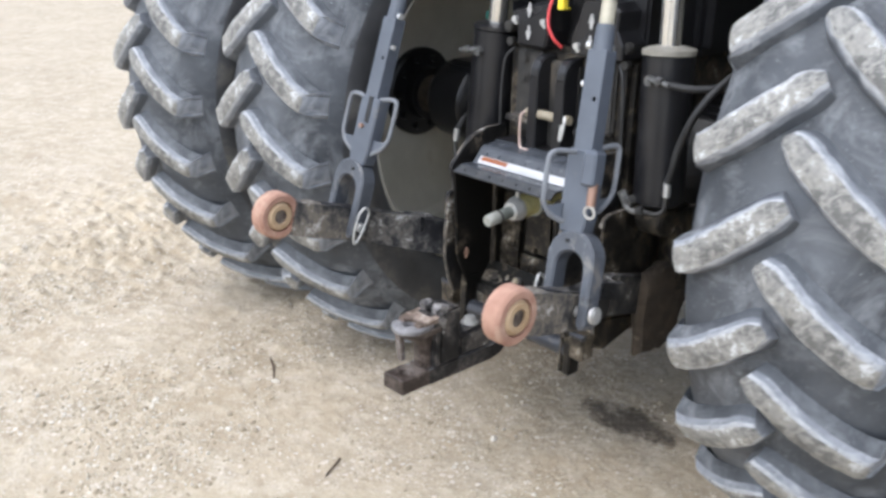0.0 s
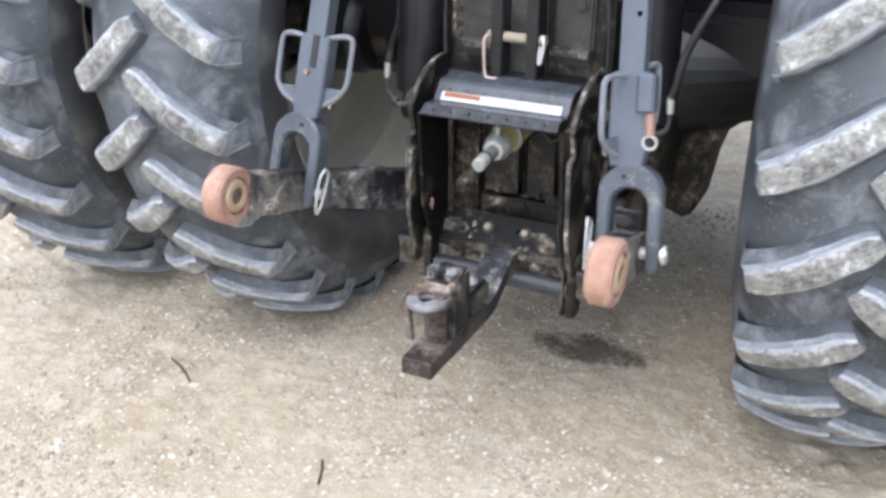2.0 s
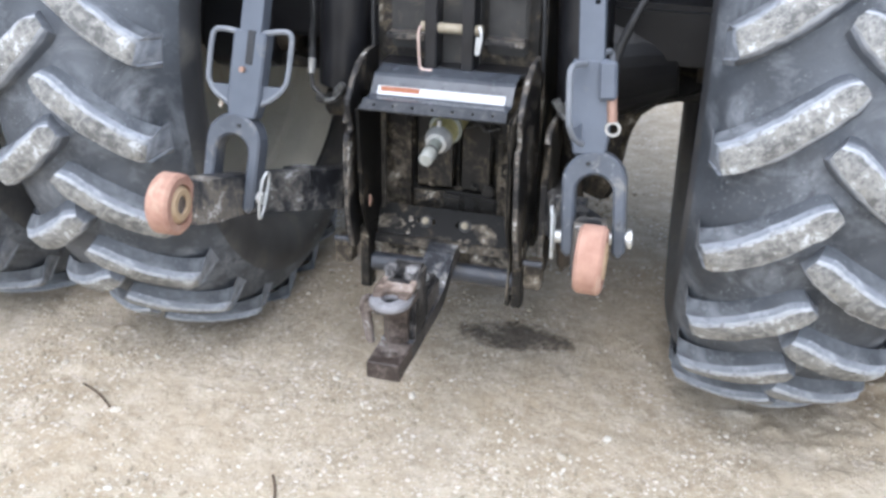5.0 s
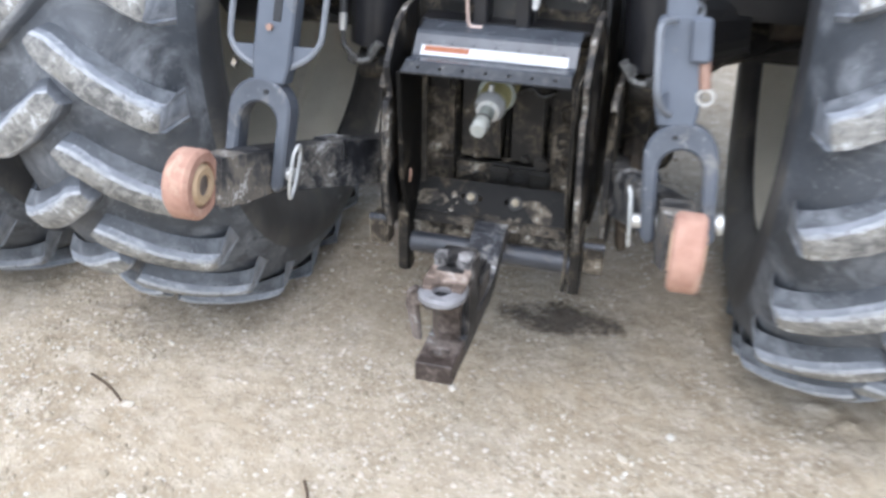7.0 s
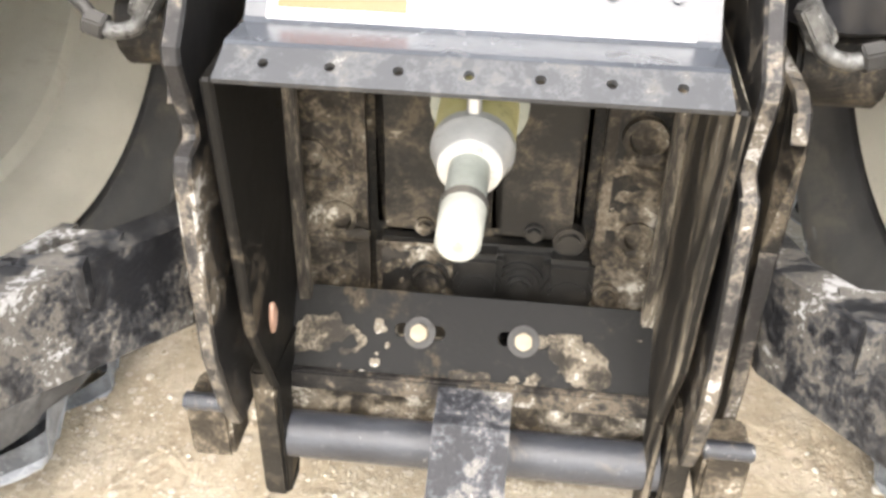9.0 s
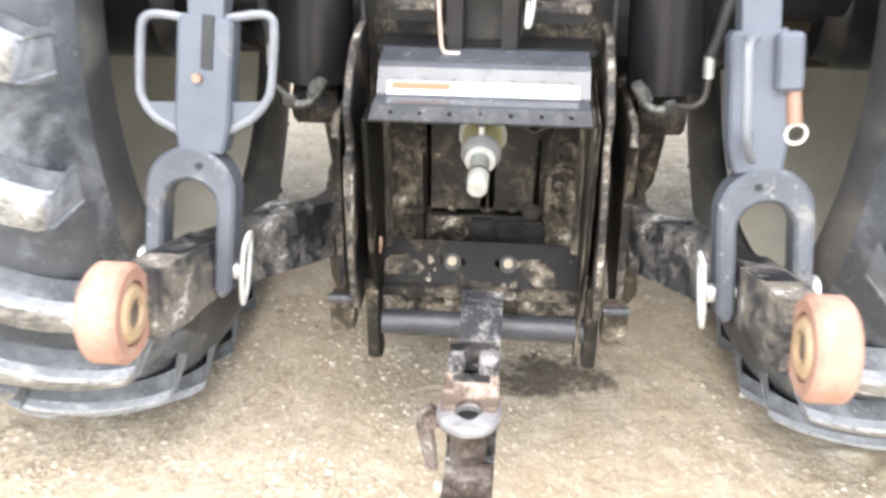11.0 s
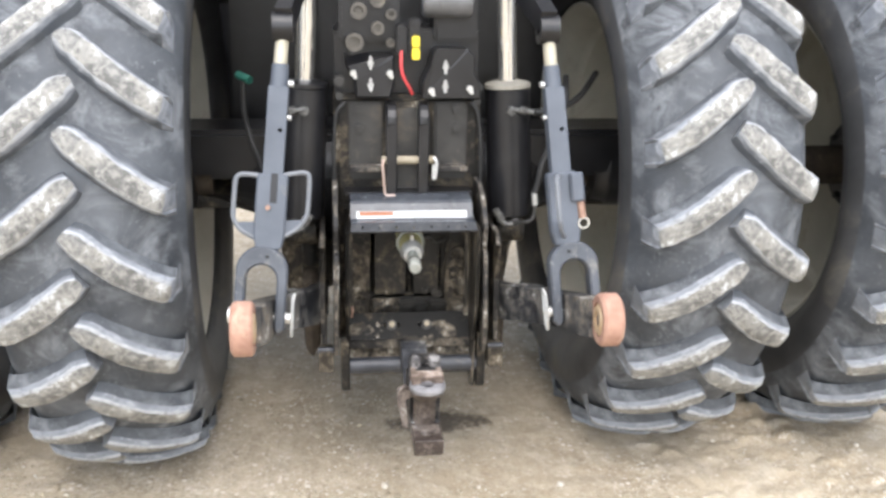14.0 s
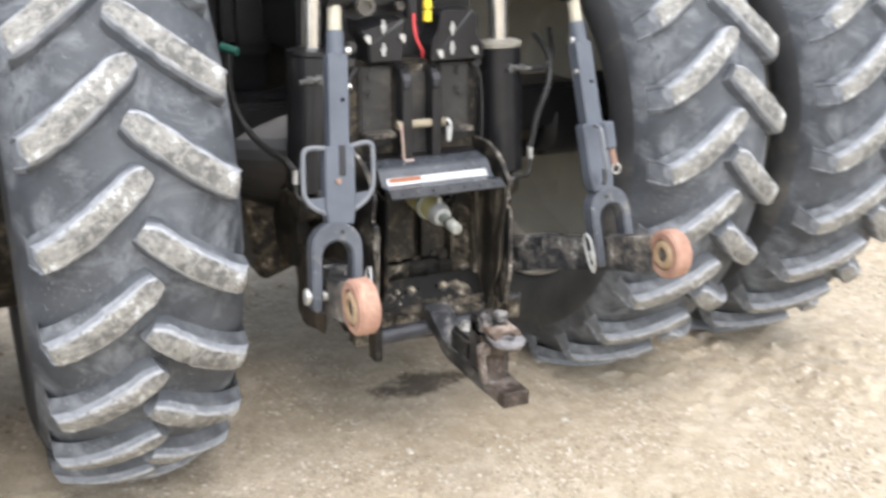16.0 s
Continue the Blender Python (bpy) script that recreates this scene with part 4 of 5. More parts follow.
def bar_body(pts, x0, x1, thick):
    bm = bmesh.new()
    rows = []
    for y, z in pts:
        rows.append([bm.verts.new((x, y, z + dz)) for x, dz in ((x0, -thick / 2), (x1, -thick / 2), (x1, thick / 2), (x0, thick / 2))])
    for p, q in zip(rows, rows[1:]):
        for k in range(4):
            bm.faces.new((p[k], p[(k + 1) % 4], q[(k + 1) % 4], q[k]))
    bm.faces.new(rows[0])
    bm.faces.new(rows[-1])
    return bevelled(bm, 0.004, 2, 25)


def topped(bm):
    """Marks the faces that look up as the worn top."""
    bm.normal_update()
    for f in bm.faces:
        f.material_index = int(abs(f.normal.z) > 0.6 and f.calc_center_median().z > 0.49)
    return bm


drawbar = part("drawbar", topped(bar_body([(-0.33, 0.478)] + bar_pts[1:], -0.034, 0.054, 0.05)), [drawbar_paint, bar_worn], tractor, "chipped black steel drawbar")
tip = plate([(-0.034, -0.445), (0.054, -0.445), (0.054, -0.331), (-0.034, -0.331)], [circle2(0.01, -0.395, 0.0205, 20)], lambda u, v, w: Vector((u, v, 0.453 + w)), 0.05, 0.003)
part("drawbar_tip", tip, tip_rust, drawbar, "rusty drawbar end with a pin hole")
post = joined(box(-0.034, 0.056, -0.300, -0.205, 0.502, 0.684, 0.008), box(0.030, 0.056, -0.318, -0.28, 0.502, 0.672, 0.006))
part("clevis_post", post, drawbar_paint, drawbar, "chipped black clevis post")
throat = bmesh.new()
rows = []
for z, x0, x1, y0 in ((0.500, -0.026, 0.040, -0.345), (0.575, -0.026, 0.040, -0.350), (0.606, -0.030, 0.046, -0.372), (0.622, -0.038, 0.056, -0.408), (0.640, -0.040, 0.058, -0.424)):
    rows.append([throat.verts.new(p) for p in ((x0, -0.29, z), (x0, y0 + 0.02, z), (x0 + 0.02, y0, z), (x1 - 0.02, y0, z), (x1, y0 + 0.02, z), (x1, -0.29, z))])
for p, q in zip(rows, rows[1:]):
    for k in range(6):
        throat.faces.new((p[k], p[(k + 1) % 6], q[(k + 1) % 6], q[k]))
throat.faces.new(rows[0])
throat.faces.new(rows[-1])
part("clevis_throat", bevelled(throat, 0.004, 2, 20), tip_rust, drawbar, "brown rusted neck under the lip", 40)
arc = [(math.cos(a), math.sin(a)) for a in np.linspace(math.pi, 2 * math.pi, 17)]
lip_shape = [(0.01 + 0.054 * c, -0.380 + 0.054 * d) for c, d in arc] + [(0.062, -0.345), (0.05, -0.31), (-0.03, -0.31), (-0.042, -0.345)]
eye = [(0.01 + 0.0205 * math.cos(a), -0.380 + 0.0185 * math.sin(a)) for a in np.linspace(0, 2 * math.pi, 21)[:-1]]
part("clevis_lip", plate(lip_shape, [eye], lambda u, v, w: Vector((u, v, 0.638 + w * (1 + 0.25 * noise.noise(Vector((u * 45, v * 45, 1)))))), 0.022, 0.006), clevis_lip, drawbar, "pale grey worn crescent lip")
jaw_shape = [(0.056, -0.386), (0.060, -0.36), (0.057, -0.30), (0.012, -0.296), (-0.037, -0.30), (-0.040, -0.36), (-0.036, -0.386), (-0.0115, -0.386)] + [(0.01 + 0.0215 * math.cos(a), -0.380 + 0.0195 * math.sin(a)) for a in np.linspace(math.pi, 0, 11)] + [(0.0315, -0.386)]
part("clevis_jaw", plate(jaw_shape, [], lambda u, v, w: Vector((u, v, 0.655 + w * (1 + 13 * max(0, min(v, -0.335) + 0.375)) + 0.003 * noise.noise(Vector((u * 60, v * 60, w * 30))))), 0.014, 0.003), clevis_worn, drawbar, "pinkish tan worn jaw behind the eye")
part("saddle", box(-0.034, 0.054, -0.335, -0.215, 0.62, 0.676, 0.012), drawbar_paint, drawbar, "black saddle between the horns")
# a black disc closes the eye and paints the shade of its depth
part("eye_shade_disc", rod((0.01, -0.380, 0.62), (0.01, -0.380, 0.6415), 0.0225, seg=20), black_paint, drawbar, "black disc standing in for shade in the eye")
part("clevis_base", box(-0.032, 0.054, -0.21, -0.065, 0.502, 0.584, 0.012), drawbar_paint, drawbar, "heavy black clevis base")
for x0, x1 in ((-0.034, -0.002), (0.022, 0.056)):
    horn = box(x0, x1, -0.304, -0.258, 0.65, 0.704, 0.0)
    bmesh.ops.subdivide_edges(horn, edges=horn.edges, cuts=2, use_grid_fill=True)
    for v in horn.verts:
        v.co.z -= 0.3 * max(0.0, -0.282 - v.co.y) + 0.3 * max(0.0, v.co.y + 0.278)
        v.co += 0.006 * Vector((noise.noise(v.co * 60), noise.noise(v.co * 60 + Vector((5, 0, 0))), noise.noise(v.co * 60 + Vector((0, 5, 0)))))
    part("jaw_knob", bevelled(horn, 0.005, 2, 35), knob_worn, drawbar, "chipped bright knob on the clevis", 40)
part("pin_strap", plate([(-0.036, 0.632), (-0.06, 0.646), (-0.078, 0.632), (-0.082, 0.602), (-0.072, 0.55), (-0.064, 0.508), (-0.044, 0.502), (-0.048, 0.55), (-0.054, 0.598), (-0.036, 0.606)], [], lambda u, v, w: Vector((u, -0.365 + w, v)), 0.022, 0.004), tip_rust, drawbar, "curved rusty strap beside the lip")
part("clevis_bolt", hexbolt((0.008, -0.118, 0.583), (0, 0, 1), 0.02, 0.024, 0.028), zinc, drawbar, "bright clevis bolt")

# upper link bracket
for x in (-0.061, 0.048):
    ear = plate([(0.30, 1.08), (0.215, 1.08), (0.205, 1.10), (0.205, 1.335), (0.209, 1.36), (0.22, 1.381), (0.238, 1.394), (0.262, 1.40), (0.30, 1.40)], [], lambda u, v, w, x=x: Vector((x - 0.018 + w, u, v)), 0.036, 0.006)
    part("bracket_ear", ear, black_paint, tractor, "black upright bracket ear")
part("bracket_back", box(-0.08, 0.07, 0.27, 0.302, 1.08, 1.38, 0.006), casting, tractor, "dark bracket back")
part("bracket_pin", rod((-0.095, 0.225, 1.21), (0.085, 0.225, 1.21), 0.015, seg=20), bolt_tan, tractor, "tan bracket pin", 40)
part("pin_handle", pipe([(-0.09, 0.205, 1.215), (-0.093, 0.19, 1.20), (-0.09, 0.185, 1.15), (-0.086, 0.185, 1.105), (-0.075, 0.185, 1.095), (-0.05, 0.185, 1.095)], 0.0045), pale_copper, tractor, "bent pale copper pin handle", 40)
part("pin_clip", pipe([(0.082, 0.20, 1.225), (0.09, 0.19, 1.205), (0.086, 0.185, 1.16), (0.078, 0.185, 1.155), (0.08, 0.19, 1.20)], 0.005), zinc, tractor, "wire pin clip", 40)
part("shelf", box(-0.22, 0.22, 0.21, 0.30, 1.085, 1.10, 0.004), black_paint, tractor, "black shelf behind the guard")


# lift cylinders
def cylinder(s):
    top, bot = Vector((s * 0.352, 0.335, 1.44)), Vector((s * 0.374, 0.325, 0.985))
    up = (top - bot).normalized()
    c = part("lift_cylinder", lathe([(0, 0.06), (0.01, 0.078), (0.455, 0.078), (0.46, 0.07)], bot, up, 36), black_paint, tractor, "black hydraulic lift cylinder", 40)
    part("gland", lathe([(0.0, 0.07), (0.004, 0.081), (0.018, 0.081), (0.024, 0.066), (0.03, 0.04)], top, up, 36), gland_grey if s > 0 else black_paint, c, "dusty cylinder gland" if s > 0 else "black cylinder gland", 40)
    part("piston_rod", rod(top, top + up * 0.62, 0.033, seg=28), chrome, c, "bright chromed piston rod", 40)
    part("fitting", joined(rod(top + Vector((0, -0.07, -0.065)), top + Vector((0, -0.10, -0.065)), 0.016, seg=8), rod(top + Vector((0.0, -0.095, -0.06)), top + Vector((s * 0.075, -0.10, -0.068)), 0.009, seg=8), rod(top + Vector((s * 0.03, -0.097, -0.062)), top + Vector((s * 0.05, -0.099, -0.065)), 0.0145, seg=6)), worn_zinc, c, "bright hose fitting")
    low = Vector((s * (0.325 if s > 0 else 0.36), 0.225, 0.998 if s > 0 else 0.985))
    elbow = part("fitting", joined(rod((low.x, 0.262, 1.0), low, 0.016, seg=8), rod(low + Vector((s * -0.022, 0, 0.034)), low, 0.014, seg=6, bevel=0.002), pipe([low + Vector((s * -0.01, 0, 0.016)), low + Vector((s * 0.006, -0.004, -0.012)), low + Vector((s * 0.03, -0.004, -0.02)), low + Vector((s * 0.045, 0, -0.018))], 0.009)), worn_zinc, c, "bright elbow hose fitting", 40)
    part("nut", rod(low + Vector((s * 0.042, 0, -0.018)), low + Vector((s * 0.064, 0.002, -0.012)), 0.0155, seg=6, bevel=0.002), casting, elbow, "brown grimed nut")
    part("ferrule", rod((s * 0.45, 0.248, 1.04), (s * 0.447, 0.25, 1.085), 0.0115, seg=10), zinc, c, "bright hose ferrule", 40)
    part("pipe", pipe([low + Vector((s * 0.06, 0.002, -0.013)), (s * 0.425, 0.235, 0.982), (s * 0.447, 0.245, 1.0), (s * 0.45, 0.248, 1.045)], 0.0075), casting, c, "dusty bent pipe", 40)
    part("base_eye", joined(rod(bot + Vector((-0.05, 0, -0.05)), bot + Vector((0.05, 0, -0.05)), 0.048, seg=24, bevel=0.006), box(bot.x - 0.035, bot.x + 0.035, bot.y + 0.02, bot.y + 0.16, bot.z - 0.085, bot.z - 0.02, 0.012)), muddy, c, "muddy cylinder base eye")
    rise = [(0.459, 0.25, 1.126), (0.473, 0.25, 1.20), (0.517, 0.255, 1.31), (0.56, 0.33, 1.40), (0.60, 0.5, 1.46)] if s > 0 else [(-0.465, 0.30, 1.11), (-0.49, 0.36, 1.125), (-0.52, 0.45, 1.155), (-0.555, 0.53, 1.225), (-0.577, 0.54, 1.33), (-0.574, 0.532, 1.442)]
    part("hose", pipe([(s * 0.447, 0.25, 1.08), *rise], 0.0115), hose_rubber, c, "black rubber hose", 40)
    if s > 0:
        part("hose", pipe([top + Vector((s * 0.075, -0.10, -0.068)), top + Vector((s * 0.16, -0.06, -0.07)), top + Vector((s * 0.28, 0.08, -0.04)), top + Vector((s * 0.4, 0.3, 0.02))], 0.0115), hose_rubber, c, "black rubber hose", 40)
    return c


for s in (-1, 1):
    cylinder(s)


# lower links with lift rods
def sweep_bar(stations):
    """A flat bar through stations (place, thickness across, height)."""
    bm = bmesh.new()
    rows = []
    for i, (p, w, h) in enumerate(stations):
        p = Vector(p)
        a, b = Vector(stations[max(i - 1, 0)][0]), Vector(stations[min(i + 1, len(stations) - 1)][0])
        d = (b - a).normalized()
        side = d.cross(Vector((0, 0, 1))).normalized()
        up = side.cross(d)
        rows.append([bm.verts.new(p + side * sx * w / 2 + up * sz * h / 2) for sx, sz in ((-1, -1), (1, -1), (1, 1), (-1, 1))])
    for p, q in zip(rows, rows[1:]):
        for k in range(4):
            bm.faces.new((p[k], p[(k + 1) % 4], q[(k + 1) % 4], q[k]))
    bm.faces.new(rows[0])
    bm.faces.new(rows[-1])
    return bevelled(bm, 0.006, 2, 40)


LINK_ANGLE = radians(15.5)
LINK_PIVOT = Vector((0, 0.5, 0.62))


def on_link(x, reach, rise=0.0):
    """A place on a lower link: across, along it from its pivot, and above its middle line."""
    c, d = math.cos(LINK_ANGLE), math.sin(LINK_ANGLE)
    return LINK_PIVOT + Vector((x, -reach * c - rise * d, reach * d + rise * c))


def lift_link(s, turn):
    arm = part("lower_link", sweep_bar([(on_link(s * 0.31, 0.0), 0.05, 0.13), (on_link(s * 0.335, 0.377), 0.05, 0.125), (on_link(s * 0.455, 0.667), 0.05, 0.11), (on_link(s * 0.478, 0.753), 0.055, 0.11), (on_link(s * 0.484, 0.861), 0.055, 0.115), (on_link(s * 0.492, 0.974), 0.05, 0.11)]), arm_paint, tractor, "scuffed black lower link arm with dried mud")
    c = on_link(s * 0.51, 1.035)
    part("ball_end", lathe([(-0.030, 0.050), (-0.030, 0.068), (-0.022, 0.076), (0.022, 0.076), (0.030, 0.068), (0.030, 0.050)], c, (1, 0, 0), 36, True), rust, arm, "rust coloured ball end ring", 40)
    part("ball_bushing", lathe([(-0.033, 0.024), (-0.033, 0.038), (-0.024, 0.047), (0.024, 0.047), (0.033, 0.038), (0.033, 0.024)], c, (1, 0, 0), 32, True), rust_tan, arm, "tan worn bushing", 40)
    part("ball_hole", lathe([(-0.026, 0.0), (-0.026, 0.026), (0.026, 0.026), (0.026, 0.0)], c, (1, 0, 0), 20), tip_rust, arm, "brown worn socket")
    part("arm_bracket", sweep_bar([(on_link(s * 0.476, 0.699), 0.072, 0.10), (on_link(s * 0.483, 0.807), 0.072, 0.105), (on_link(s * 0.486, 0.903), 0.07, 0.115), (on_link(s * 0.494, 0.984), 0.055, 0.11)]), arm_end_paint, arm, "dusty worn arm end casting")
    part("side_bracket", joined(*[sweep_bar([(on_link(s * 0.36, r, 0.045), 0.018, 0.05), (on_link(s * 0.43, r + 0.01, 0.045), 0.018, 0.05)]) for r in (0.42, 0.50)], sweep_bar([(on_link(s * 0.425, 0.405, 0.045), 0.018, 0.05), (on_link(s * 0.43, 0.525, 0.045), 0.018, 0.05)])), arm_paint, arm, "muddy side bracket for the stabiliser")
    # inverted fork over the arm
    foot, head = on_link(s * 0.474, 0.76, 0.005), Vector((s * 0.402, -0.045, 1.64))
    up = (head - foot).normalized()
    side = Vector((1, 0, 0)) - up * up.x
    side.normalize()
    fwd = up.cross(side)
    top_v = 0.215

    def at(u, v, w):
        return foot + side * u + up * v + fwd * w

    rr, ri, cv = 0.077, 0.046, top_v - 0.077
    outer = [(rr, -0.03)] + [(rr * math.cos(a), cv + rr * math.sin(a)) for a in np.linspace(0, math.pi, 15)] + [(-rr, -0.03), (-rr + 0.012, -0.045), (-ri - 0.008, -0.045), (-ri, -0.03)]
    inner = [(ri * math.cos(a), cv - 0.026 + ri * math.sin(a)) for a in np.linspace(math.pi, 0, 13)]
    fork = plate(outer + inner + [(ri, -0.03), (ri + 0.008, -0.045), (rr - 0.012, -0.045)], [], lambda u, v, w: at(u + s * 0.014, v, w - 0.03), 0.06, 0.006)
    link = part("lift_rod", fork, fork_paint, tractor, "slate grey lift rod with an arched fork")
    part("fork_bolt", rod(at(0, 0.185, -0.034), at(0, 0.185, -0.028), 0.006, seg=10), black_paint, link)
    part("fork_pin", joined(rod(at(s * 0.014 - 0.094, 0.0, 0), at(s * 0.014 + 0.094, 0.0, 0), 0.016, seg=16), rod(at(s * 0.096, 0, 0), at(s * 0.106, 0, 0), 0.024, seg=16)), zinc, link, "bright fork pin")
    part("safety_clip", pipe([at(-s * 0.084, 0.055, -0.03), at(-s * 0.088, 0.075, -0.015), at(-s * 0.084, 0.055, 0.01), at(-s * 0.086, -0.02, -0.005), at(-s * 0.086, -0.05, -0.025), at(-s * 0.084, 0.0, -0.035), at(-s * 0.084, 0.055, -0.03)], 0.0045), steel, link, "bright wire safety clip", 40)
    part("rod_body", joined(plate([(-0.038, 0.205), (0.038, 0.205), (0.046, 0.25), (0.046, 0.42), (0.040, 0.43), (-0.040, 0.43), (-0.046, 0.42), (-0.046, 0.25)], [], lambda u, v, w: at(u, v, w - 0.026), 0.052, 0.005)), slate, link, "slate grey adjuster body")
    part("rod_tube", joined(plate([(-0.030, 0.42), (0.030, 0.42), (0.030, 0.685), (0.026, 0.69), (-0.026, 0.69), (-0.030, 0.685)], [circle2(0.012, 0.56, 0.006, 10)], lambda u, v, w: at(u, v, w - 0.024), 0.048, 0.006)), slate, link, "slate grey square tube")
    part("rod_sleeve", rod(at(0, 0.685, 0), at(0, 0.755, 0), 0.027, 0.025, seg=20), slate, link, "grey upper sleeve", 40)
    part("rod_stem", rod(at(0, 0.75, 0), at(0, 0.83, 0), 0.02, seg=20), cream, link, "cream threaded rod end", 40)
    part("rod_eye", lathe([(-0.03, 0.02), (-0.03, 0.045), (0.03, 0.045), (0.03, 0.02)], at(0, 0.865, 0), (1, 0, 0), 24, True), black_paint, link, "black upper eye", 40)
    for v, r in ((0.70, 0.010), (0.60, 0.008)):
        part("stop_bolt", rod(at(s * -0.028, v, -0.01), at(s * -0.042, v, -0.012), r, seg=8), zinc, link, "bright small bolt")
    # wire handles on the adjuster
    q = Matrix.Rotation(radians(turn), 3, "Z")

    def loop_at(u, v):
        e = q @ Vector((u, 0, 0))
        return foot + up * v + Vector((e.x, e.y, 0)) + fwd * -0.01

    for k in (-1, 1):
        part("handle", pipe([loop_at(k * 0.03, 0.425), loop_at(k * 0.082, 0.432), loop_at(k * 0.104, 0.425), loop_at(k * 0.109, 0.40), loop_at(k * 0.109, 0.32), loop_at(k * 0.104, 0.295), loop_at(k * 0.082, 0.265), loop_at(k * 0.04, 0.24)], 0.0075, 8, 5), handle_paint, link, "pale grey wire handle loop", 40)
        part("handle_web", plate([(k * 0.045, 0.235), (k * 0.088, 0.262), (k * 0.108, 0.29), (k * 0.045, 0.29)] if k > 0 else [(k * 0.045, 0.29), (k * 0.108, 0.29), (k * 0.088, 0.262), (k * 0.045, 0.235)], [], lambda u, v, w: loop_at(u, v) + fwd * (w - 0.004), 0.008, 0.0), slate, link, "grey handle web")
    if s > 0:
        part("collar", plate([(0.02, 0.335), (0.062, 0.335), (0.062, 0.425), (0.02, 0.425)], [], lambda u, v, w: at(u, v, w - 0.045), 0.05, 0.006), slate, link, "grey stop collar")
        part("hanging_pin", rod(at(0.05, 0.345, -0.022), at(0.053, 0.283, -0.025), 0.0125, seg=14), copper, link, "copper coloured hanging pin", 40)
        part("pin_ring", lathe([(-0.003, 0.013), (0.003, 0.013), (0.003, 0.019), (-0.003, 0.019)], at(0.055, 0.268, -0.028), (0, 1, 0), 18, True), zinc, link, "wire ring")
    else:
        part("stop_slot", plate([(-0.016, 0.345), (0.004, 0.345), (0.004, 0.432), (-0.016, 0.432)], [], lambda u, v, w: at(u + 0.012, v, w - 0.0285), 0.006, 0.001), black_paint, link, "dark latch slot")
        part("latch_pin", rod(at(-0.008, 0.33, -0.036), at(-0.008, 0.33, -0.02), 0.0075, seg=12), copper, link, "copper latch pin")
    part("lift_arm", sweep_bar([((s * 0.395, -0.05, 1.69), 0.05, 0.07), ((s * 0.36, 0.2, 1.80), 0.05, 0.09), ((s * 0.28, 0.65, 1.9), 0.06, 0.14)]), black_paint, tractor, "black rockshaft lift arm")
    return link


lift_link(-1, 4)
lift_link(1, 70)


# hydraulic valves above the bracket
def arrow(cx, y, cz, flip):
    k = -1 if flip else 1
    half = [(0.004, -0.021), (0.0055, -0.005), (0.0115, -0.003), (0.0025, 0.024)]
    return plate([(cx + k * a, cz + k * b) for a, b in half] + [(cx - k * a, cz + k * b) for a, b in half[::-1]], [], lambda u, v, w: Vector((u, y + w, v)), 0.003, 0.0)


VALVES = (
    (True, [(-0.215, 1.562), (-0.05, 1.562), (-0.048, 1.47), (-0.062, 1.415), (-0.18, 1.415), (-0.186, 1.48), (-0.213, 1.52)], -0.130, ((-0.188, 1.50), (-0.066, 1.50))),
    (False, [(0.078, 1.565), (0.092, 1.582), (0.195, 1.582), (0.222, 1.558), (0.22, 1.50), (0.243, 1.46), (0.243, 1.415), (0.045, 1.415), (0.045, 1.47), (0.068, 1.52)], 0.122, ((0.074, 1.442), (0.205, 1.45))),
)
for flip, outline, cx, screws in VALVES:
    v = part("valve_block", plate(outline, [], lambda u, v, w: Vector((u, 0.25 + w, v)), 0.22, 0.008), black_paint, tractor, "black hydraulic valve block with pale markings")
    for z in ((1.535, 1.462) if flip else (1.52, 1.455)):
        part("mark", arrow(cx, 0.2465, z, flip), arrow_print, v, "pale worn arrow marking")
    for x, z in screws:
        part("cap_screw", joined(rod((x, 0.252, z), (x, 0.238, z), 0.0105, seg=12), rod((x + 0.006, 0.25, z - 0.012), (x + 0.006, 0.241, z - 0.012), 0.007, seg=10)), zinc, v, "bright cap screw")
for x, z in ((-0.235, 1.47), (0.235, 1.45)):
    part("pipe_stub", joined(rod((x, 0.30, z), (x, 0.262, z), 0.019, seg=16, bevel=0.004), rod((x, 0.30, z - 0.05), (x, 0.275, z - 0.05), 0.014, seg=12)), casting, tractor, "dusty pipe stub", 40)
part("valve_body", joined(box(-0.25, 0.25, 0.36, 0.7, 1.40, 1.64, 0.01), box(-0.235, -0.03, 0.30, 0.5, 1.60, 1.95, 0.01), box(0.09, 0.24, 0.33, 0.5, 1.60, 1.80, 0.01)), black_paint, tractor, "dark hydraulic valve body")
for x, z, r in ((-0.182, 1.598, 0.030), (-0.168, 1.70, 0.028), (-0.105, 1.645, 0.022), (-0.105, 1.735, 0.024), (-0.062, 1.598, 0.014), (-0.06, 1.69, 0.018), (-0.19, 1.79, 0.028)):
    part("coupler", joined(lathe([(0.0, r * 0.6), (0.0, r), (0.03, r), (0.03, r * 0.6)], (x, 0.262, z), (0, 1, 0), 24, True), lathe([(0.01, 0.0), (0.01, r * 0.62), (0.03, r * 0.62), (0.03, 0.0)], (x, 0.262, z), (0, 1, 0), 20)), coupler_dust, tractor, "dusty round hydraulic coupler", 40)
part("solenoid", rod((0.045, 0.30, 1.735), (0.21, 0.30, 1.735), 0.055, seg=28, bevel=0.006), solenoid_grey, tractor, "dark grey solenoid cylinder", 40)
part("plug", joined(box(0.006, 0.031, 0.22, 0.26, 1.588, 1.624, 0.003), box(0.006, 0.031, 0.22, 0.26, 1.548, 1.585, 0.003)), yellow_tag, tractor, "yellow plastic plug")
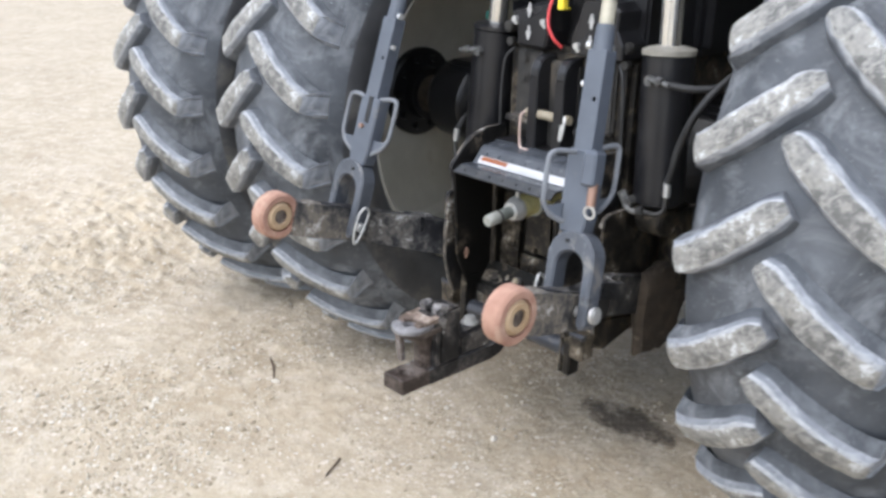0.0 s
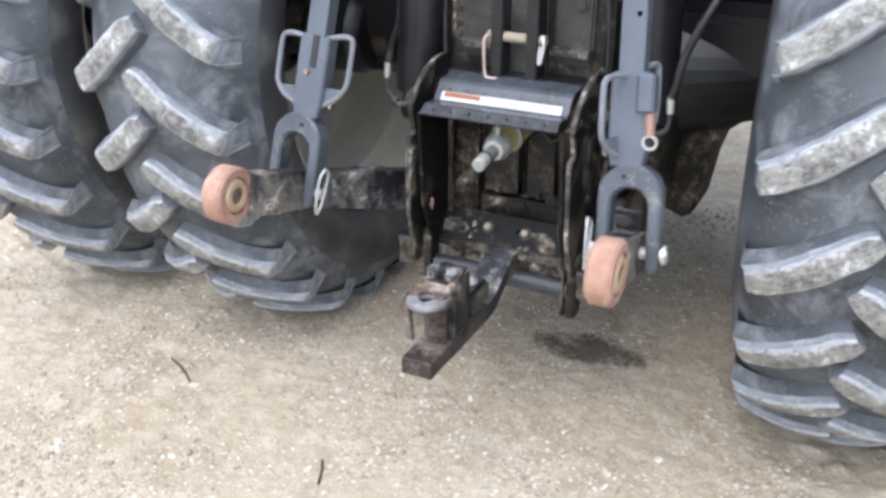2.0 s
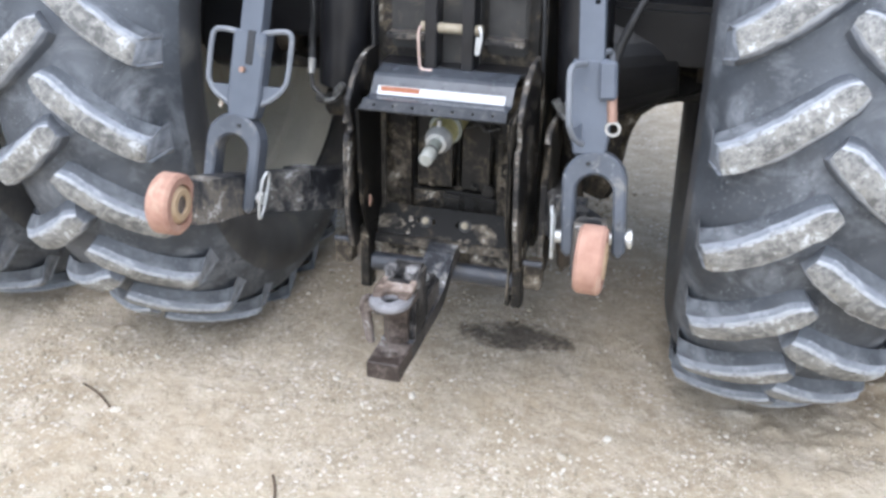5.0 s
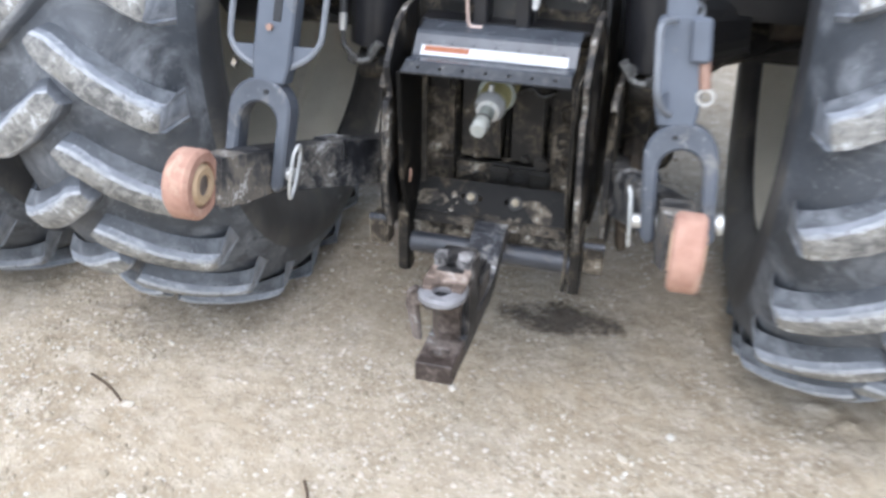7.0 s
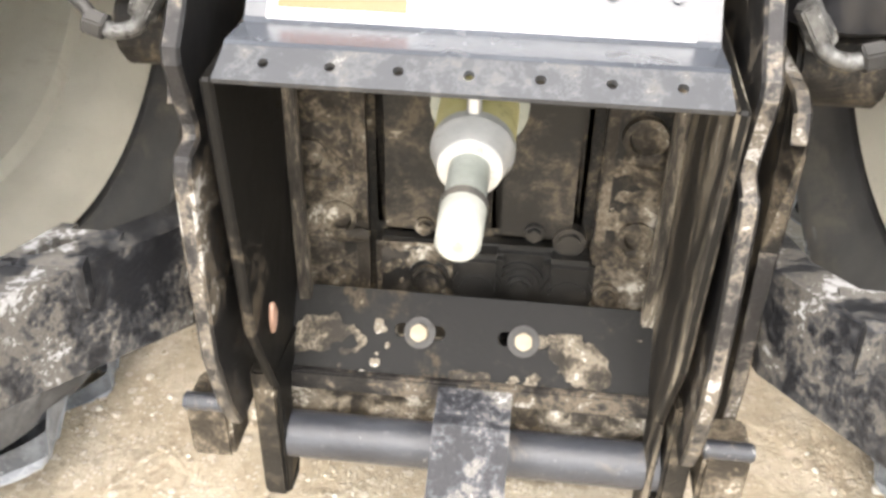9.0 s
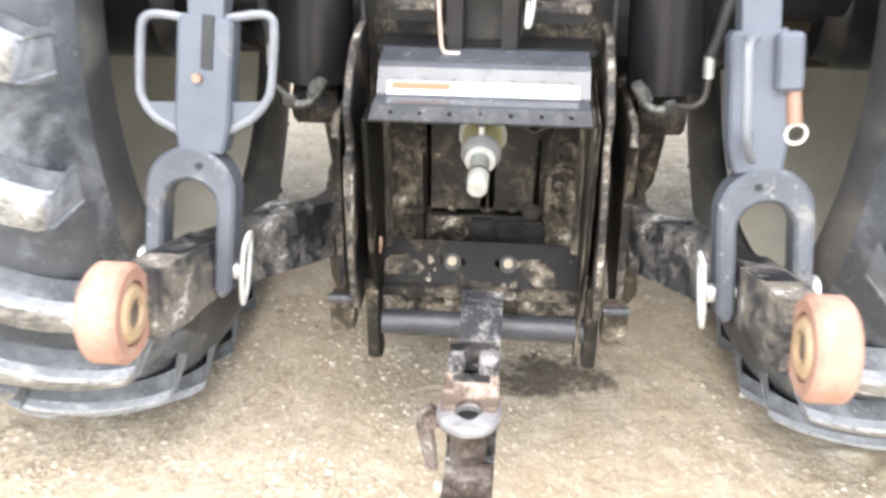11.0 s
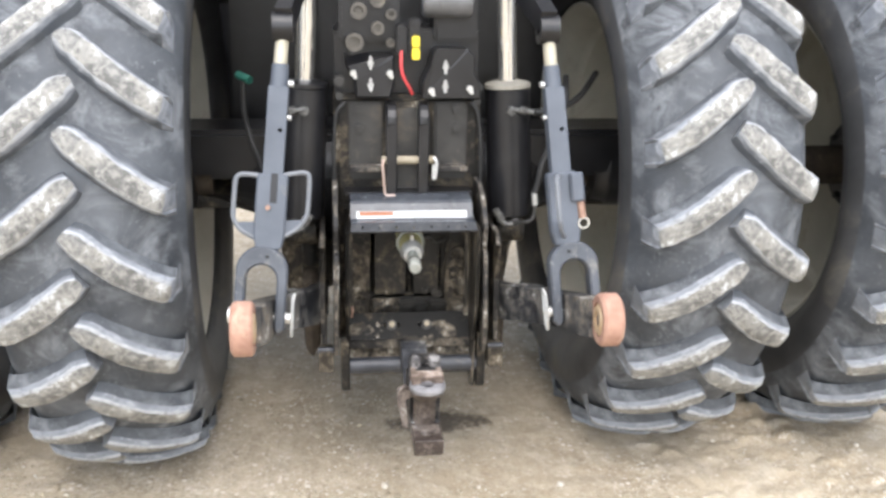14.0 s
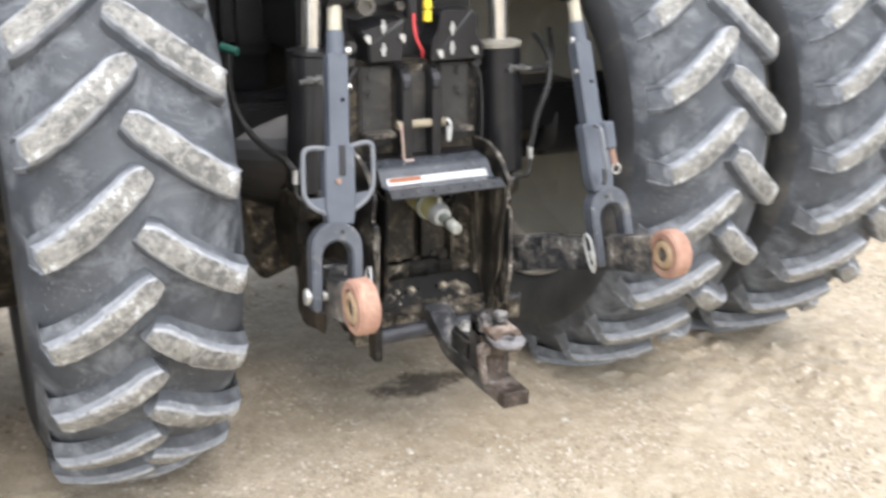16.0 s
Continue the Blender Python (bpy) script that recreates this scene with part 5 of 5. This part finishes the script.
part("plug_socket", joined(box(-0.004, 0.035, 0.235, 0.27, 1.55, 1.68, 0.006), box(-0.045, -0.01, 0.24, 0.29, 1.56, 1.66, 0.006)), black_paint, tractor, "black plug socket")
part("red_wire", pipe([(-0.028, 0.235, 1.575), (-0.03, 0.225, 1.53), (-0.022, 0.22, 1.49), (-0.002, 0.225, 1.455), (0.01, 0.25, 1.43)], 0.005), red_cable, tractor, "red cable", 40)
part("cable", pipe([(-0.215, 0.28, 1.40), (-0.245, 0.27, 1.36), (-0.255, 0.268, 1.25), (-0.255, 0.27, 1.1)], 0.006), hose_rubber, tractor, "black cable", 40)
part("cable", pipe([(0.215, 0.28, 1.40), (0.24, 0.27, 1.36), (0.252, 0.268, 1.25), (0.255, 0.27, 1.1)], 0.006), hose_rubber, tractor, "black cable", 40)
part("cap", rod((-0.595, 0.55, 1.458), (-0.55, 0.51, 1.443), 0.015, seg=12), green_cap, tractor, "green hose cap", 40)

# ---- loose things on the ground ----
def twig(x, y, pts, r):
    z = ground_z(x, y)
    t = part("twig", pipe([(x + a, y + b, z + r + c) for a, b, c in pts], r, 6, 4), twig_bark, None, "", 40)
    return tagged(t, "dark dry twig lying on the gravel", "twig", "twigs on the gravel")


twig(-1.11, -0.14, [(-0.06, 0.02, 0), (-0.03, 0.004, 0.006), (0.0, -0.008, 0.004), (0.05, -0.036, 0.006), (0.10, -0.07, 0)], 0.0042)
twig(-0.33, -0.42, [(-0.03, 0.05, 0), (0, 0, 0.004), (0.02, -0.05, 0)], 0.004)


def pebbles(count):
    rnd = random.Random(7)
    base = bmesh.new()
    bmesh.ops.create_icosphere(base, subdivisions=1, radius=1)
    bv = [v.co.copy() for v in base.verts]
    bf = [tuple(v.index for v in f.verts) for f in base.faces]
    base.free()
    verts, faces = [], []
    for k in range(count):
        x, y = rnd.uniform(-3.6, 3.2), rnd.uniform(-1.9, 2.2)
        while noise.noise(Vector((x * 1.9, y * 1.9, 5))) + 0.5 * noise.noise(Vector((x * 6, y * 6, 9))) < rnd.uniform(-0.2, 0.62) + 0.25 * (y > 0.1) + (1.0 if abs(x - STAIN[0]) < 0.2 and abs(y - STAIN[1]) < 0.1 else 0.0):
            x, y = rnd.uniform(-3.6, 3.2), rnd.uniform(-1.9, 2.2)
        r = 0.0022 + 0.0058 * rnd.random() ** 2.4
        if rnd.random() < 0.03:
            r *= 1.9
        a = rnd.uniform(0, 6.28)
        z = ground_z(x, y) + r * 0.25
        o = len(verts)
        ca, sa = math.cos(a), math.sin(a)
        sx, sy, sz = r * rnd.uniform(0.8, 1.5), r * rnd.uniform(0.7, 1.1), r * rnd.uniform(0.5, 0.8)
        for v in bv:
            j = 1 + rnd.uniform(-0.18, 0.18)
            px, py = v.x * sx * j, v.y * sy * j
            verts.append((x + px * ca - py * sa, y + px * sa + py * ca, z + v.z * sz * j))
        faces += [tuple(o + i for i in f) for f in bf]
    me = bpy.data.meshes.new("pebbles")
    me.from_pydata(verts, [], faces)
    m = bpy.data.materials.new("pebble stone")
    m.use_nodes = True
    n, l = m.node_tree.nodes, m.node_tree.links
    g, c = n.new("ShaderNodeNewGeometry"), n.new("ShaderNodeValToRGB")
    c.color_ramp.elements[0].color, c.color_ramp.elements[1].color = (0.27, 0.225, 0.16, 1), (0.63, 0.6, 0.53, 1)
    c.color_ramp.elements.new(0.6).color = (0.42, 0.362, 0.268, 1)
    l.new(g.outputs["Random Per Island"], c.inputs["Fac"])
    l.new(c.outputs["Color"], n["Principled BSDF"].inputs["Base Color"])
    n["Principled BSDF"].inputs["Roughness"].default_value = 0.9
    me.materials.append(m)
    return tagged(new("pebbles", me), "loose pale pebbles strewn over the gravel", "pebbles", kind="stuff")


pebbles(36000)
